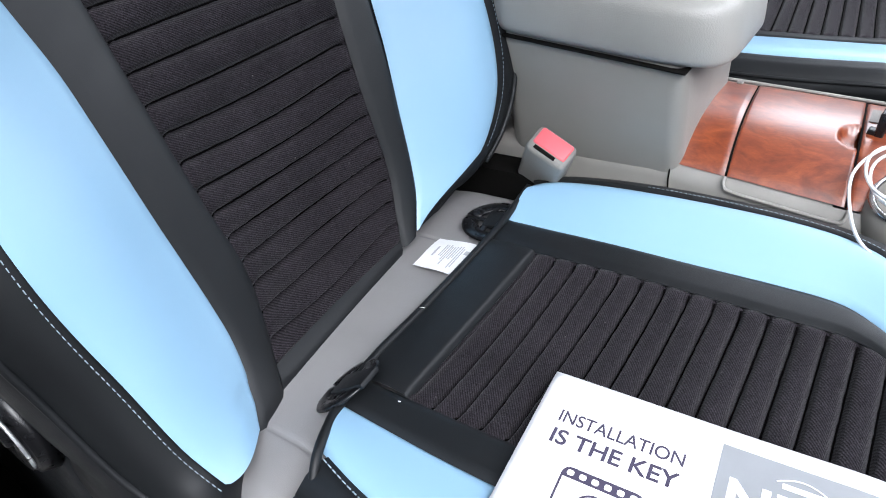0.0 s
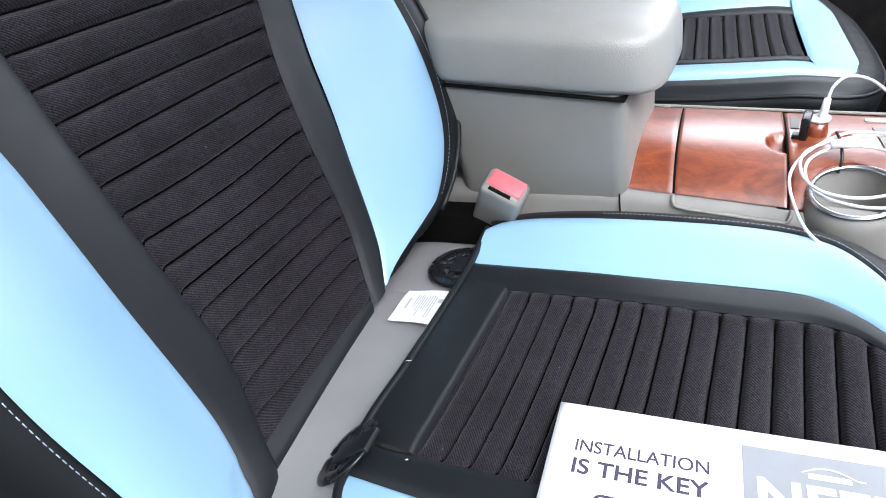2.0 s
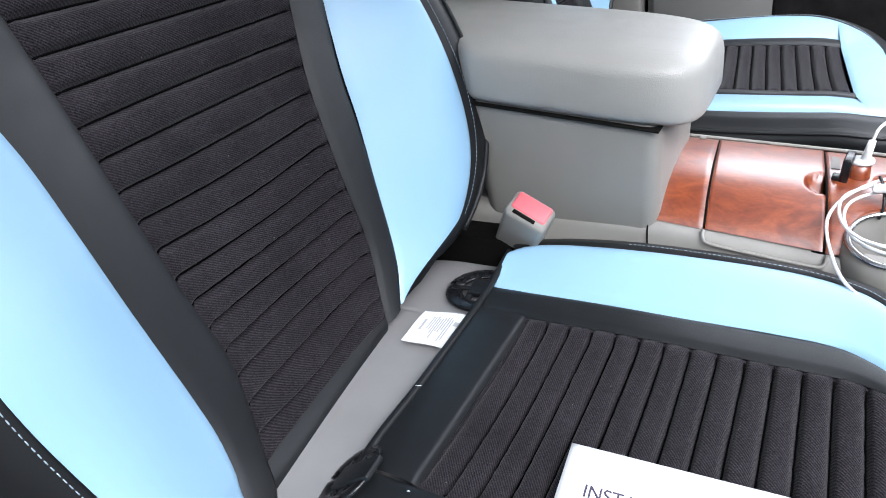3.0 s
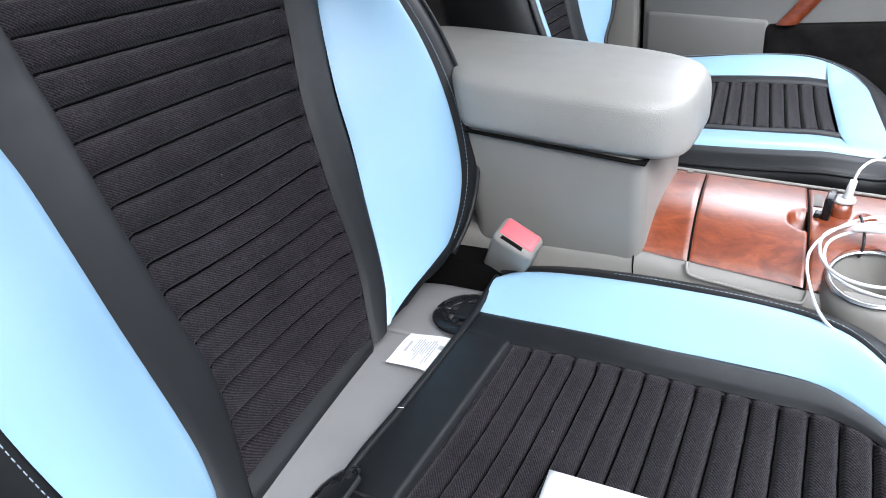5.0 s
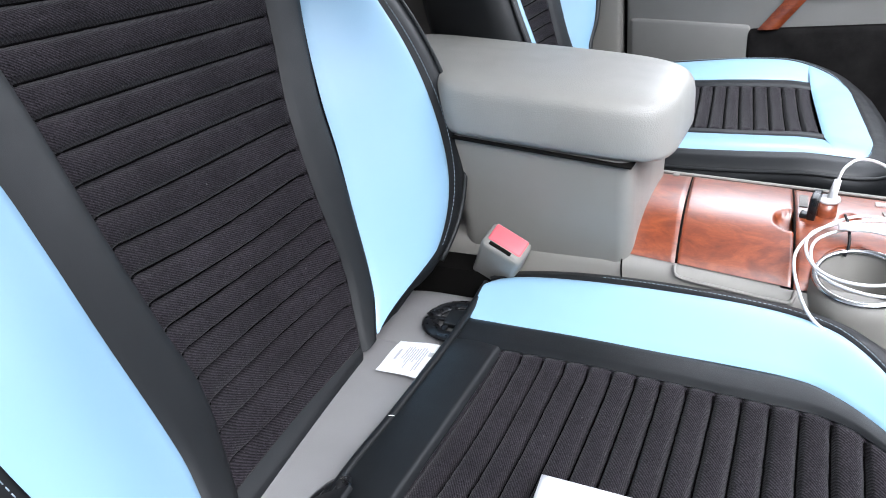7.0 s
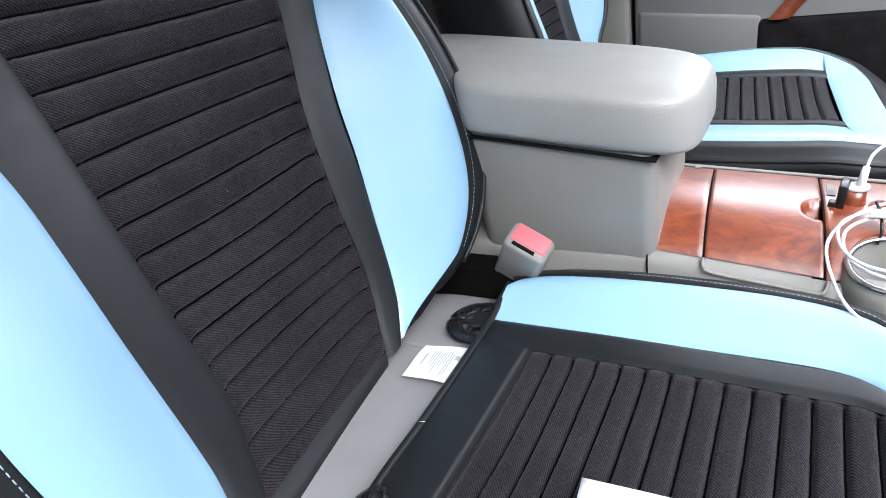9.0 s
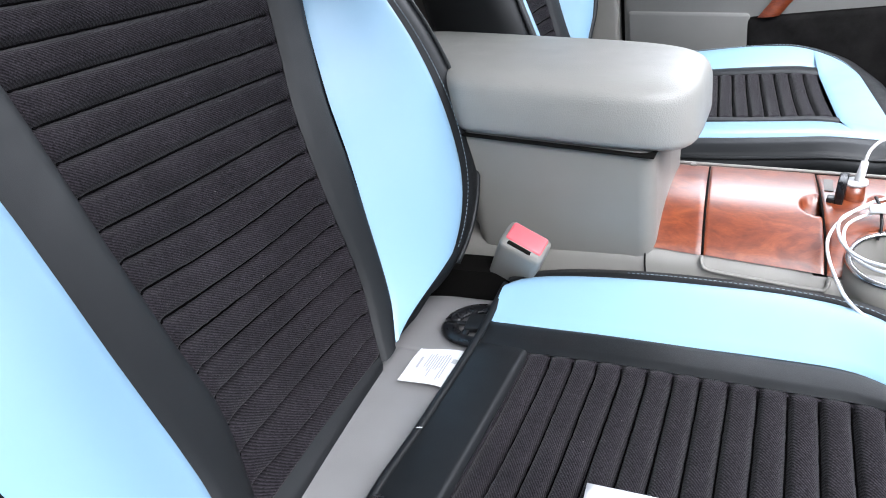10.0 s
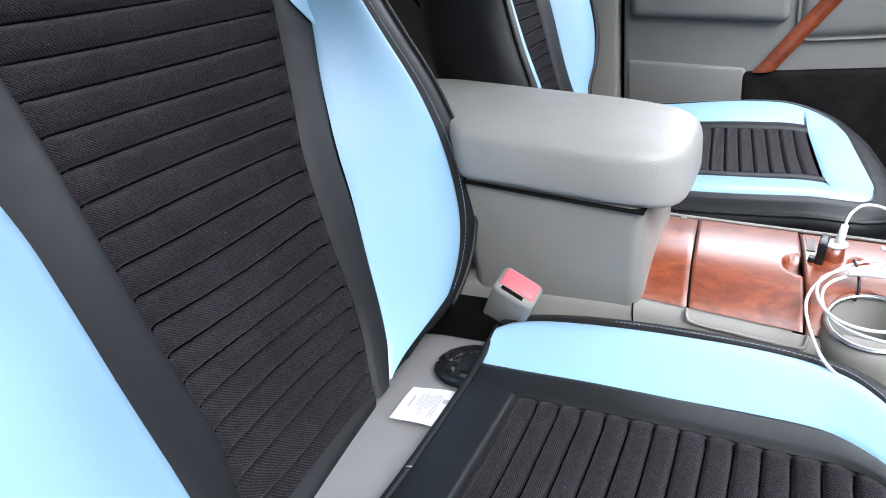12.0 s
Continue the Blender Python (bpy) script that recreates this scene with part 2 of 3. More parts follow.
slab("ground", (-60, -60, -0.62), (60, 60, -0.6), ASPHALT, "grey asphalt ground outside the parked car")
slab("floor", (-1.7, -0.50, -0.05), (1.25, 1.30, 0.0), CARPET, "black carpet on the car floor")
slab("ceiling", (-1.7, -0.50, 1.24), (0.45, 1.30, 1.29), LINER, "pale grey cloth headliner under the roof")
slab("wall_rear", (-1.75, -0.50, 0.0), (-1.7, 1.30, 1.24), BROWNGREY, "plain grey trim closing the cabin behind")
slab("wall_front", (0.95, -0.50, 0.0), (1.25, 1.30, 0.80), DARKTRIM, "dark dashboard trim closing the cabin ahead")
slab("pillar_near", (-0.52, -0.56, 0.0), (-0.34, -0.50, 1.24), BROWNGREY, "grey trimmed door pillar beside the open doorway")
slab("wall_near", (-1.7, -0.56, -0.05), (-0.52, -0.50, 0.80), BROWNGREY, "grey trimmed rear door, shut")
# unseen wall, added only to block low sky and bounce light in
slab("wall_outside", (-9, -4.2, -0.6), (9, -4.0, 2.4), LINER, "unseen pale wall added outside to bounce light through the open doorway")
slab("sill", (-0.34, -0.56, -0.1), (0.95, -0.50, 0.06), DARKTRIM, "dark plastic door sill plate")

# ---- car seats ----
LEANS = math.tan(radians(14))
CN, SN = math.cos(radians(14)), math.sin(radians(14))
PLEAT = 0.025


def rib(p):
    """The rounded relief of sewn pleats, p counted in pleats."""
    d = abs((p + 0.5) % 1 - 0.5) * PLEAT
    return 0.0066 * (abs(math.sin(math.pi * p)) ** 0.8) - 0.0066 - 0.0076 * math.exp(-(d / 0.0028) ** 2)


def back_sag(z, s):
    """How far the seams of the seat back hang below level, s across the insert."""
    return 0.010 * min(max((0.66 - z) / 0.12, 0), 1) * 4 * s * (1 - s) - 0.004 * (s - .5)


def back_pleat(z, s):
    """Pleats of the seat back, counted from one seam; they crowd a little towards the foot."""
    z = z + back_sag(z, s)
    return (z - 0.540) / (0.0274 if z > 0.540 else 0.0256)


def back_seam(k, s):
    level = 0.540 + k * (0.0274 if k > 0 else 0.0256)
    return level - back_sag(level - back_sag(level, s), s)


# back: borders across (y) by height (z)
b_in_far = spline((.33, .38, .45, .55, .64, .70, .80, .90), (-.062, -.046, -.026, -.020, -.009, .009, .037, .055))
b_in_near = spline((.33, .36, .40, .44, .47, .51, .60, .71, .80, .90), (-.278, -.269, -.259, -.2515, -.251, -.256, -.263, -.269, -.277, -.285))
b_band_far = spline((.33, .37, .39, .41, .45, .515, .576, .63, .68, .715, .765, .80, .90), (-.046, -.028, -.016, -.005, .007, .019, .029, .035, .047, .058, .076, .080, .072))
b_band_near = spline((.33, .367, .41, .45, .49, .55, .62, .67, .72, .90), (-.324, -.308, -.3015, -.3025, -.3055, -.3105, -.315, -.3185, -.327, -.355))
b_out_far = spline((.36, .38, .40, .43, .475, .53, .60, .67, .74, .78, .82, .90), (-.02, .030, .070, .112, .142, .156, .158, .143, .113, .098, .092, .088))
b_out_near = spline((.31, .33, .36, .40, .47, .54, .60, .67, .74, .80, .90), (-.336, -.354, -.381, -.401, -.416, -.427, -.430, -.426, -.412, -.392, -.362))
b_rise_far = spline((.36, .42, .50, .60, .75, .90), (.012, .045, .068, .075, .070, .060))
b_rise_near = spline((.31, .40, .50, .60, .90), (.040, .055, .060, .065, .060))
b_foot = spline((-.45, -.38, -.326, -.27, -.05, -.028, .04, .08, .20), (.30, .325, .352, .362, .372, .374, .392, .404, .43))
b_low = spline((-.20, -.04, .0, .03, .07, .11, .14, .20), (.30, .355, .368, .376, .390, .405, .416, .424))
# cushion: borders across (y) by length (x)
c_in_far = spline((-.07, .30, .34, .376), (0, 0, -.012, -.040))
c_in_near = spline((-.07, 0, .376), (-.25, -.25, -.25))
c_band_far = spline((-.07, .1, .25, .306, .34, .376), (.049, .049, .049, .043, .020, -.014))
c_band_near = spline((-.07, .11, .376), (-.286, -.291, -.291))
c_out_far = spline((-.07, -.05, .0, .1, .18, .25, .30, .336, .374, .395, .415), (.105, .128, .145, .158, .158, .150, .135, .110, .052, -.01, -.10))
c_out_near = spline((-.07, -.01, .04, .2, .3, .36, .39, .415), (-.325, -.343, -.356, -.385, -.375, -.335, -.27, -.15))
c_rear = spline((-.40, -.345, -.296, -.235, -.14, .0, .06, .16), (.005, -.015, -.042, -.056, -.057, -.060, -.064, -.066))


def car_seat(place, label, cush, back, mirror, c_in_far, c_band_far, c_out_far, c_out_near, END, b_out_near, b_rise_near, b_rise_far):
    """One front seat with a fitted two-tone cover. cush and back map a local point to the world."""
    seat = thing("car_seat", place, label, "car seat", "front seats")
    FL = mirror

    def bpt(y, z, off):
        flare = 0.042 * min(max((-0.03 - y) / 0.30, 0), 1) * math.exp(-max(z - 0.35, 0) / 0.045)
        off, y = off + flare, y - 0.60 * flare
        return back((-0.16 - LEANS * (z - 0.38) + off * CN, y, z + off * SN * 0.6))

    def hollow(y, z):
        a, b = b_in_near(z), b_in_far(z)
        s = min(max((y - a) / (b - a), 0), 1)
        deep = (0.017 * math.exp(-((z - 0.46) / 0.12) ** 2) + 0.006) * min(max((z - 0.345) / 0.06, 0), 1)
        return -deep * (1 - (2 * s - 1) ** 2)

    TOP = 0.90

    def zof(u, y):
        low = b_foot(y)
        return low + (TOP - low) * u

    # backrest core, black sides and rear
    def ring(u):
        z = 0.30 + (0.915 - 0.30) * u
        far, near = b_out_far(max(z, .40)), b_out_near(max(z, .36))
        rf, rn = b_rise_far(max(z, .40)), b_rise_near(z)
        if z < 0.40:
            k = (0.40 - z) / 0.10
            far, rf = far - 0.02 * k, rf - 0.03 * k
        a, b = b_band_near(z), b_band_far(z)
        inset = 0.02 if u < 0.98 else 0.03
        pts = [(b_in_near(z), -.022), (-.14, -.052), (b_in_far(z), -.022), (b, -.013),
               (b + (far - b) * .5, rf * .62 - .006), (far - .004, rf - .006), (far + .014, rf + .003), (far + .033, rf + .004), (far + .050, rf - .006), (far + .058, rf - .036), (far + .044, -.05), (far, -.085),
               (-.14, -.140), (near, -.185), (near - .044, -.175), (near - .050, rn - .085), (near - .044, rn - .048), (near - .030, rn - .019), (near - .012, rn - .004), (near + .004, rn - .006),
               (a + (near - a) * .5, rn * .62 - .006), (a, -.013)]
        return [bpt(y, max(z, b_low(y)), o) for y, o in pts]

    bm = bmesh.new()
    N = 36
    rows = [[bm.verts.new(p) for p in ring(i / N)] for i in range(N + 1)]
    for i in range(N):
        n = len(rows[0])
        for k in range(n):
            q = (rows[i][k], rows[i][(k + 1) % n], rows[i + 1][(k + 1) % n], rows[i + 1][k])
            bm.faces.new(q)
    bm.faces.new(rows[0])
    bm.faces.new(rows[-1])
    bmesh.ops.recalc_face_normals(bm, faces=bm.faces)
    shell = part("back_cover", bm, BLACK, seat, "black leatherette sides of the seat back cover")

    # pleated insert
    def f(u, v):
        s = v
        z = 0.366 + (TOP - 0.366) * u
        y = b_in_near(z) + (b_in_far(z) - b_in_near(z)) * s
        wobble = 0.0006 * math.sin(6 * s + 31 * z) + 0.0007 * noise.noise((34 * s, 60 * z, 1.0))
        return bpt(y, z, hollow(y, z) + rib(back_pleat(z + wobble, s)) * min(1, .12 + min(s, 1 - s) * 22) - 0.0016 * math.exp(-((s - .79 - .03 * math.sin(19 * z)) / .012) ** 2) * min(max((z - .58) * 20, 0), 1) + sink(s, 0.03, 0.0034) + sink(min(u * 6, .5), .06, .004))
    insert = part("insert", grid(f, 600, 36, FL), CLOTH_UP, shell, "black twill insert with sewn pleats")
    # dark cord in each sewn crease, its black standing for the crease's shade
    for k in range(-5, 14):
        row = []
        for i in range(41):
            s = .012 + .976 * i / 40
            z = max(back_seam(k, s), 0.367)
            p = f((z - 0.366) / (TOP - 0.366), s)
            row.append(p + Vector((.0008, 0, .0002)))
        part("seam", tube(row, .0011, sides=5), CREASE_SHADE, insert)

    # hem under the insert
    def f(u, v):
        y0 = -.275 + (.222) * v
        lo = b_foot(y0) - .030
        z = lo + (0.3665 - lo) * u
        y = b_in_near(z) + (b_in_far(z) - b_in_near(z)) * v
        return bpt(y, z, hollow(y, z) - 0.001 + sink(u * .5 + .5, .2, .003) - 0.01 * (1 - u) ** 2)
    part("hem", grid(f, 6, 20, FL), BLACK, shell)

    # bands beside the insert
    def band(a, b, foot, top):
        def f(u, v):
            y0 = a(.40) + (b(.40) - a(.40)) * v
            lo = b_foot(y0) - (.012 if b is b_band_far else .024)
            z = lo + (top - lo) * u
            w = v
            yb = b(z)
            if z > 0.765:
                yb = yb + (a(z) - yb) * min((z - 0.765) / 0.055, 0.97)
            y = a(z) + (yb - a(z)) * w
            return bpt(y, z, hollow(y, z) + 0.009 * (y - a(z)) / (b(z) - a(z)) + 0.002 * math.sin(math.pi * w) + sink(w, .12, .003))
        return f
    part("band", grid(band(b_in_far, b_band_far, 0, TOP), 60, 8, FL), BLACK, shell)
    part("band", grid(band(b_in_near, b_band_near, 0, TOP), 60, 8, not FL), BLACK, shell)

    # blue shoulder panel above the slanted end of the far band
    def shoulder(a, b):
        def f(u, v):
            z = 0.765 + (TOP - 0.765) * u
            k = min((z - 0.765) / 0.055, 0.97)
            y1 = b(z) + (a(z) - b(z)) * k
            y = y1 + (b(z) - y1) * v
            return bpt(y, z, 0.009 * (y - a(z)) / (b(z) - a(z)) + 0.0025 + sink(v, .1, .002))
        return f
    part("shoulder_panel", grid(shoulder(b_in_far, b_band_far), 16, 6, FL), BLUE, shell, "light blue leatherette shoulder panel")
    part("shoulder_panel", grid(shoulder(b_in_near, b_band_near), 16, 6, not FL), BLUE, shell, "light blue leatherette shoulder panel")

    # blue bolsters
    def bolster(inner, outer, rise, lowest, far):
        def f(u, v):
            y0 = inner(.40) + (outer(.40) - inner(.40)) * v
            if far:
                lo = 0.370 + 0.052 * v ** 1.2
            else:
                lo = 0.350 + 0.002 * v + 0.004 * v ** 6
            z = lo + (TOP - lo) * u
            y = inner(z) + (outer(z) - inner(z)) * v
            off = 0.010 + (rise(z) - 0.010) * math.sin(math.pi / 2 * v) ** 1.15
            crease = 0.0
            if not far:
                crease = -0.006 * math.exp(-((z - 0.374 - 0.010 * v) / 0.0035) ** 2) * math.exp(-((v - .12) / .28) ** 2)
                crease += 0.0030 * math.exp(-((z - 0.363 - 0.03 * v) / 0.006) ** 2) * math.exp(-((v - .35) / .2) ** 2)
            return bpt(y, z, off + sink(v, .05, .0028) + crease + 0.0012 * math.sin(23 * z + 4 * v))
        return f
    part("blue_panel", grid(bolster(b_band_far, b_out_far, b_rise_far, .37, True), 70, 22, FL), BLUE, shell, "light blue leatherette bolster panel")
    part("blue_panel", grid(bolster(b_band_near, b_out_near, b_rise_near, .33, False), 80, 22, not FL), BLUE, shell, "light blue leatherette bolster panel with a crease")

    # piping and stitches along both bolsters
    def along(outer, rise, dy, dz, lo, n=60):
        return [bpt(outer(z) + dy, z, rise(z) + dz) for z in [lo + (TOP - lo) * i / n for i in range(n + 1)]]
    part("piping", tube(along(b_out_far, b_rise_far, .036, .004, .40), .0034, sides=8), BLACK, shell)
    part("piping", tube(along(b_out_near, b_rise_near, -.041, -.040, .33), .0040, sides=8), BLACK, shell)
    if mirror:
        part("piping", tube(along(b_out_near, b_rise_near, -.010, -.001, .38), .0075, sides=8), BLACK, shell)
    part("stitching", dashes(along(b_out_far, b_rise_far, .0085, .0022, .42), .00038, .0032, .0022), THREAD, shell, "pale blue topstitching")
    part("stitching", dashes(along(b_out_near, b_rise_near, -.0062, -.0002, .356), .00042, .0036, .0024), THREAD, shell, "pale blue topstitching")

    # grey seat base under the cover
    def crown(x, y):
        return 0.352 - 0.5 * max(-x - .15, 0) ** 1.5 - 0.10 * max(abs(y + .13) - .19, 0) ** 1.4 * 3

    def f(u, v):
        x, y = -0.23 + 0.60 * u, -0.405 + 0.545 * v
        z = crown(x, y)
        z -= 0.03 * min(max((x + .055) / .03, 0), 1)
        for seam in (-.332, -.010):
            z -= 0.0022 * math.exp(-((y - seam) / .0022) ** 2)
        edge = min(v, 1 - v) * 0.545
        if edge < .03:
            z -= 0.03 - math.sqrt(max(.0009 - (.03 - edge) ** 2, 0))
        return cush((x, y, z))
    bm = grid(f, 50, 240, FL)
    rim = [e for e in bm.edges if e.is_boundary]
    res = bmesh.ops.extrude_edge_only(bm, edges=rim)
    for v in res["geom"]:
        if isinstance(v, bmesh.types.BMVert):
            v.co.z = cush((0, 0, .16))[2]
    part("seat_base", bm, GREY, seat, "grey leather seat base showing behind the cover")
    # frame under the seat
    x0, y0, z0 = cush((-0.2, -.36, .0))
    x1, y1, z1 = cush((0.33, .10, .17))
    part("seat_frame", rounded_box((min(x0, x1), min(y0, y1), 0.0), (max(x0, x1), max(y0, y1), z1), .02), DARKTRIM, seat, "dark plastic seat frame on the floor")

    # cushion cover
    def cz(x, y):
        z = 0.3655
        z -= 0.9 * max(x - 0.33, 0) ** 1.7
        return z + 0.0015 * math.sin(17 * x + 9 * y)

    def bol(v):
        return 0.016 * math.sin(math.pi / 2 * v) ** 1.2 - 0.012 * max(v - .75, 0) ** 2 * 6

    def outline():
        pts = []
        xs = [-.062 + (END + .062) * math.sin(math.pi / 2 * i / 44) for i in range(45)]
        for x in xs:
            pts.append((max(x, c_rear(c_out_far(x))), c_out_far(x)))
        for i in range(1, 12):
            t = i / 12
            pts.append((END + .006 * math.sin(math.pi * t), c_out_far(END) + (c_out_near(END) - c_out_far(END)) * t))
        for x in xs[::-1]:
            if x > -.02:
                pts.append((x, c_out_near(x)))
        return pts
    rim = outline()

    def skirt(u, v):
        i = u * (len(rim) - 1)
        k = min(int(i), len(rim) - 2)
        t = i - k
        p, q = Vector(rim[k]), Vector(rim[k + 1])
        a, b = Vector(rim[max(k - 2, 0)]), Vector(rim[min(k + 3, len(rim) - 1)])
        d = (b - a).normalized()
        n = Vector((d.y, -d.x)) * -1
        c = p.lerp(q, t)
        prof = ((-.006, -.003), (.005, .001), (.021, -.003), (.034, -.014), (.039, -.030), (.034, -.052), (.022, -.10), (.006, -.19))
        w = v * (len(prof) - 1)
        j = min(int(w), len(prof) - 2)
        s = w - j
        o, dz = (prof[j][m] + (prof[j + 1][m] - prof[j][m]) * s for m in (0, 1))
        fold = 0.003 * math.sin(45 * u) * min(max(v - .4, 0) * 2, 1)
        base = cz(c.x, c.y) + bol(1.0)
        return cush((c.x + n.x * (o + fold), c.y + n.y * (o + fold), base + dz))
    cover = part("cushion_cover", grid(skirt, 150, 21, not FL), BLACK, seat, "black leatherette skirt of the cushion cover")

    part("piping", tube([skirt(i / 140, .47) for i in range(141)], .0028, sides=8), BLACK, cover)

    def f(u, v):
        x = 0.376 * u
        y = c_in_near(x) + (c_in_far(x) - c_in_near(x)) * v
        return cush((x, y, cz(x, y) + rib((x + 0.0003 * math.sin(6 * v + 50 * x) + 0.0007 * noise.noise((34 * v, 60 * x, 7.0))) / PLEAT) * min(1, .12 + min(v, 1 - v) * 22) * min(1, .3 + u * 60) + sink(v, .03, .0034) - 0.004 * math.sin(math.pi * v)))
    insert = part("insert", grid(f, 420, 36, FL), CLOTH, cover, "black twill insert with sewn pleats")
    # same dark cords here, to colour the cushion's creases as if shaded
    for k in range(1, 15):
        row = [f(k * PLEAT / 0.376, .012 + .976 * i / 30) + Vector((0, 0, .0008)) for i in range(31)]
        part("seam", tube(row, .0011, sides=5), CREASE_SHADE, insert)

    def f(u, v):
        y = -.25 + .25 * v
        a = c_rear(y)
        return cush((a + (0.001 - a) * u, y, cz(0, y) + .0025 + sink(v, .02, .002) + .0022 * math.sin(math.pi * u) - .0075 * (max(u - .90, 0) / .10) ** 2))
    part("rear_band", grid(f, 28, 26, FL), BLACK, cover)

    def side(inner, outer, end):
        def f(u, v):
            y0 = inner(-.02) + (outer(-.02) - inner(-.02)) * v
            a = c_rear(y0)
            x = a + (end - a) * u
            y = inner(x) + (outer(x) - inner(x)) * v
            return x, y
        return f
    for inner, outer, fl in ((c_in_far, c_band_far, FL), (c_in_near, c_band_near, not FL)):
        g = side(inner, outer, .376)

        def f(u, v):
            x, y = g(u, v)
            return cush((x, y, cz(x, y) + sink(v, .12, .003) + .0015 * math.sin(math.pi * v)))
        part("band", grid(f, 50, 8, fl), BLACK, cover)
    for inner, outer, fl in ((c_band_far, c_out_far, FL), (c_band_near, c_out_near, not FL)):
        g = side(inner, outer, .378)

        def f(u, v):
            x, y = g(u, v)
            return cush((x, y, cz(x, y) + bol(v) + sink(v, .06, .003) + .001 * math.sin(20 * x + 3)))
        part("blue_panel", grid(f, 60, 18, fl), BLUE, cover, "light blue leatherette side panel")

    def f(u, v):
        x = .376 + (END - .376) * u
        a, b = c_out_near(x), c_out_far(x)
        y = a + (b - a) * v
        e = max(abs(2 * v - 1) - .45, 0) / .55
        return cush((x, y, cz(x, y) + bol(min(max(e, u * .9), 1)) + sink(min(u, .5), .1, .003)))
    part("blue_panel", grid(f, 12, 40, FL), BLUE, cover, "light blue leatherette front panel")
    # cord along the rear hem, stitches along the sides
    ys = [.112 - (.112 + .372) * i / 60 for i in range(61)]
    cord = [cush((c_rear(y) - .002, y, cz(0, y) + .002 + (0.008 * max(0, (y - .05) / .06)) + 0.016 * min(max((-.286 - y) / .05, 0), 1) - 0.03 * max(0, (-.345 - y) / .03) ** 1.5)) for y in ys]
    cord += [cush((.004, -.392, .330)), cush((.010, -.402, .300))]
    part("piping", tube(cord, .0046, sides=8), BLACK, cover)
    st = []
    for x, y in rim[8:40]:
        st.append(cush((x, y + .006, cz(x, y) + bol(1) + .002)))
    part("stitching", dashes(st, .00038, .0032, .0022), THREAD, cover, "pale blue topstitching")
    st = []
    for x, y in rim[58:]:
        st.append(cush((x, y - .004, cz(x, y) + bol(1) + .0018)))
    part("stitching", dashes(st, .0006, .0045, .0025), THREAD, cover, "pale blue topstitching")
    return seat, shell, cover


def same(p):
    return Vector(p)


seat_a, back_a, cover_a = car_seat((0.1, -.13, 0), "car seat in a light blue and black cover, paper on it", same, same, False, c_in_far, c_band_far, c_out_far, c_out_near, .415, b_out_near, b_rise_near, b_rise_far)
d_in = spline((-.07, .376), (-.012, -.012))
d_band = spline((-.07, .376), (.010, .010))
d_far = spline((-.07, -.05, .0, .1, .25, .35, .40, .425, .44), (.085, .100, .106, .112, .114, .114, .106, .080, .02))
d_near = spline((-.07, -.01, .1, .2, .3, .36, .40, .425, .44), (-.34, -.36, -.39, -.40, -.395, -.38, -.35, -.31, -.24))
e_out = spline((.36, .40, .43, .46, .485, .52, .56, .61, .67, .74, .80, .90), (-.325, -.332, -.345, -.365, -.385, -.405, -.42, -.428, -.426, -.412, -.392, -.362))
e_rise = spline((.36, .43, .48, .54, .60, .90), (.012, .022, .045, .060, .065, .060))
e_rise_far = spline((.36, .42, .50, .60, .75, .90), (.03, .072, .088, .085, .072, .060))
seat_b, back_b, cover_b = car_seat((0.05, .74, 0), "car seat in a light blue and black cover beside console",
                                   lambda p: Vector((p[0] - .072 + .10 * p[1], .612 - p[1] * 1.10, p[2] + .066 + .03 * max(-p[1], 0))),
                                   lambda p: Vector((p[0] - .035 + .03 * min(max(p[1] / .15, 0), 1), .612 - p[1], p[2] + .07)), True, d_in, d_band, d_far, d_near, .44, e_out, e_rise, e_rise_far)


# round anchor discs of the cover, with their straps
def anchor(m, label):
    bm = bmesh.new()
    R = .043
    tube([(R * .82 * math.cos(a), R * .82 * math.sin(a), 0) for a in [radians(182 + 350 * i / 40) for i in range(41)]], .0105, False, 8, bm, .32)
    for x in (-.012, .012):
        rounded_box((x - .004, -R * .86, -.0025), (x + .004, R * .86, .0025), .0015, 2, bm)
    rounded_box((-.034, -.003, -.002), (-.012, .003, .002), .001, 2, bm)
    bmesh.ops.transform(bm, matrix=m, verts=bm.verts)
    disc = part("anchor_disc", bm, HARD, cover_a, label)
    bm = rounded_box((-.015, -.016, -.002), (.048, .016, .0055), .002, 3)
    bmesh.ops.transform(bm, matrix=m, verts=bm.verts)
    part("strap", bm, BLACK, disc, "black elastic strap")


anchor(pose(-.078, .046, .358, 0, 2, 8), "black plastic anchor disc lying flat")
anchor(pose(-.058, -.266, .366, 0, -34, 4) @ Matrix.Scale(.80, 4), "black plastic anchor disc tilted on edge")

# care label sewn into the rear hem
label_m = pose(-.062, -.043, .3585, 0, 0, 180)


def f(u, v):
    x, y = .062 * u, -.032 + .064 * v
    return label_m @ Vector((x, y + .006 * u * (1 - v), .001 + .004 * math.sin(math.pi * u) * (1 - u) + .0012 * math.sin(5 * v)))


def bars(name, spec, at, material, parent, label=""):
    bm = bmesh.new()
    for x0, y0, x1, y1 in spec:
        vs = [bm.verts.new(at(x, y)) for x, y in ((x0, y0), (x1, y0), (x1, y1), (x0, y1))]
        bm.faces.new(vs)
    return part(name, bm, material, parent, label, smooth=False)


bm = grid(f, 10, 8)
care = part("care_label", bm, LABEL, cover_a, "white satin care label, print too small to read")
rng = random.Random(4)
spec = [(.78, .30, .83, .62)]
for k in range(9):
    spec.append((.66 - .05 * k, .18 + .1 * rng.random(), .685 - .05 * k, .55 + .35 * rng.random()))
spec.append((.12, .30, .22, .42))
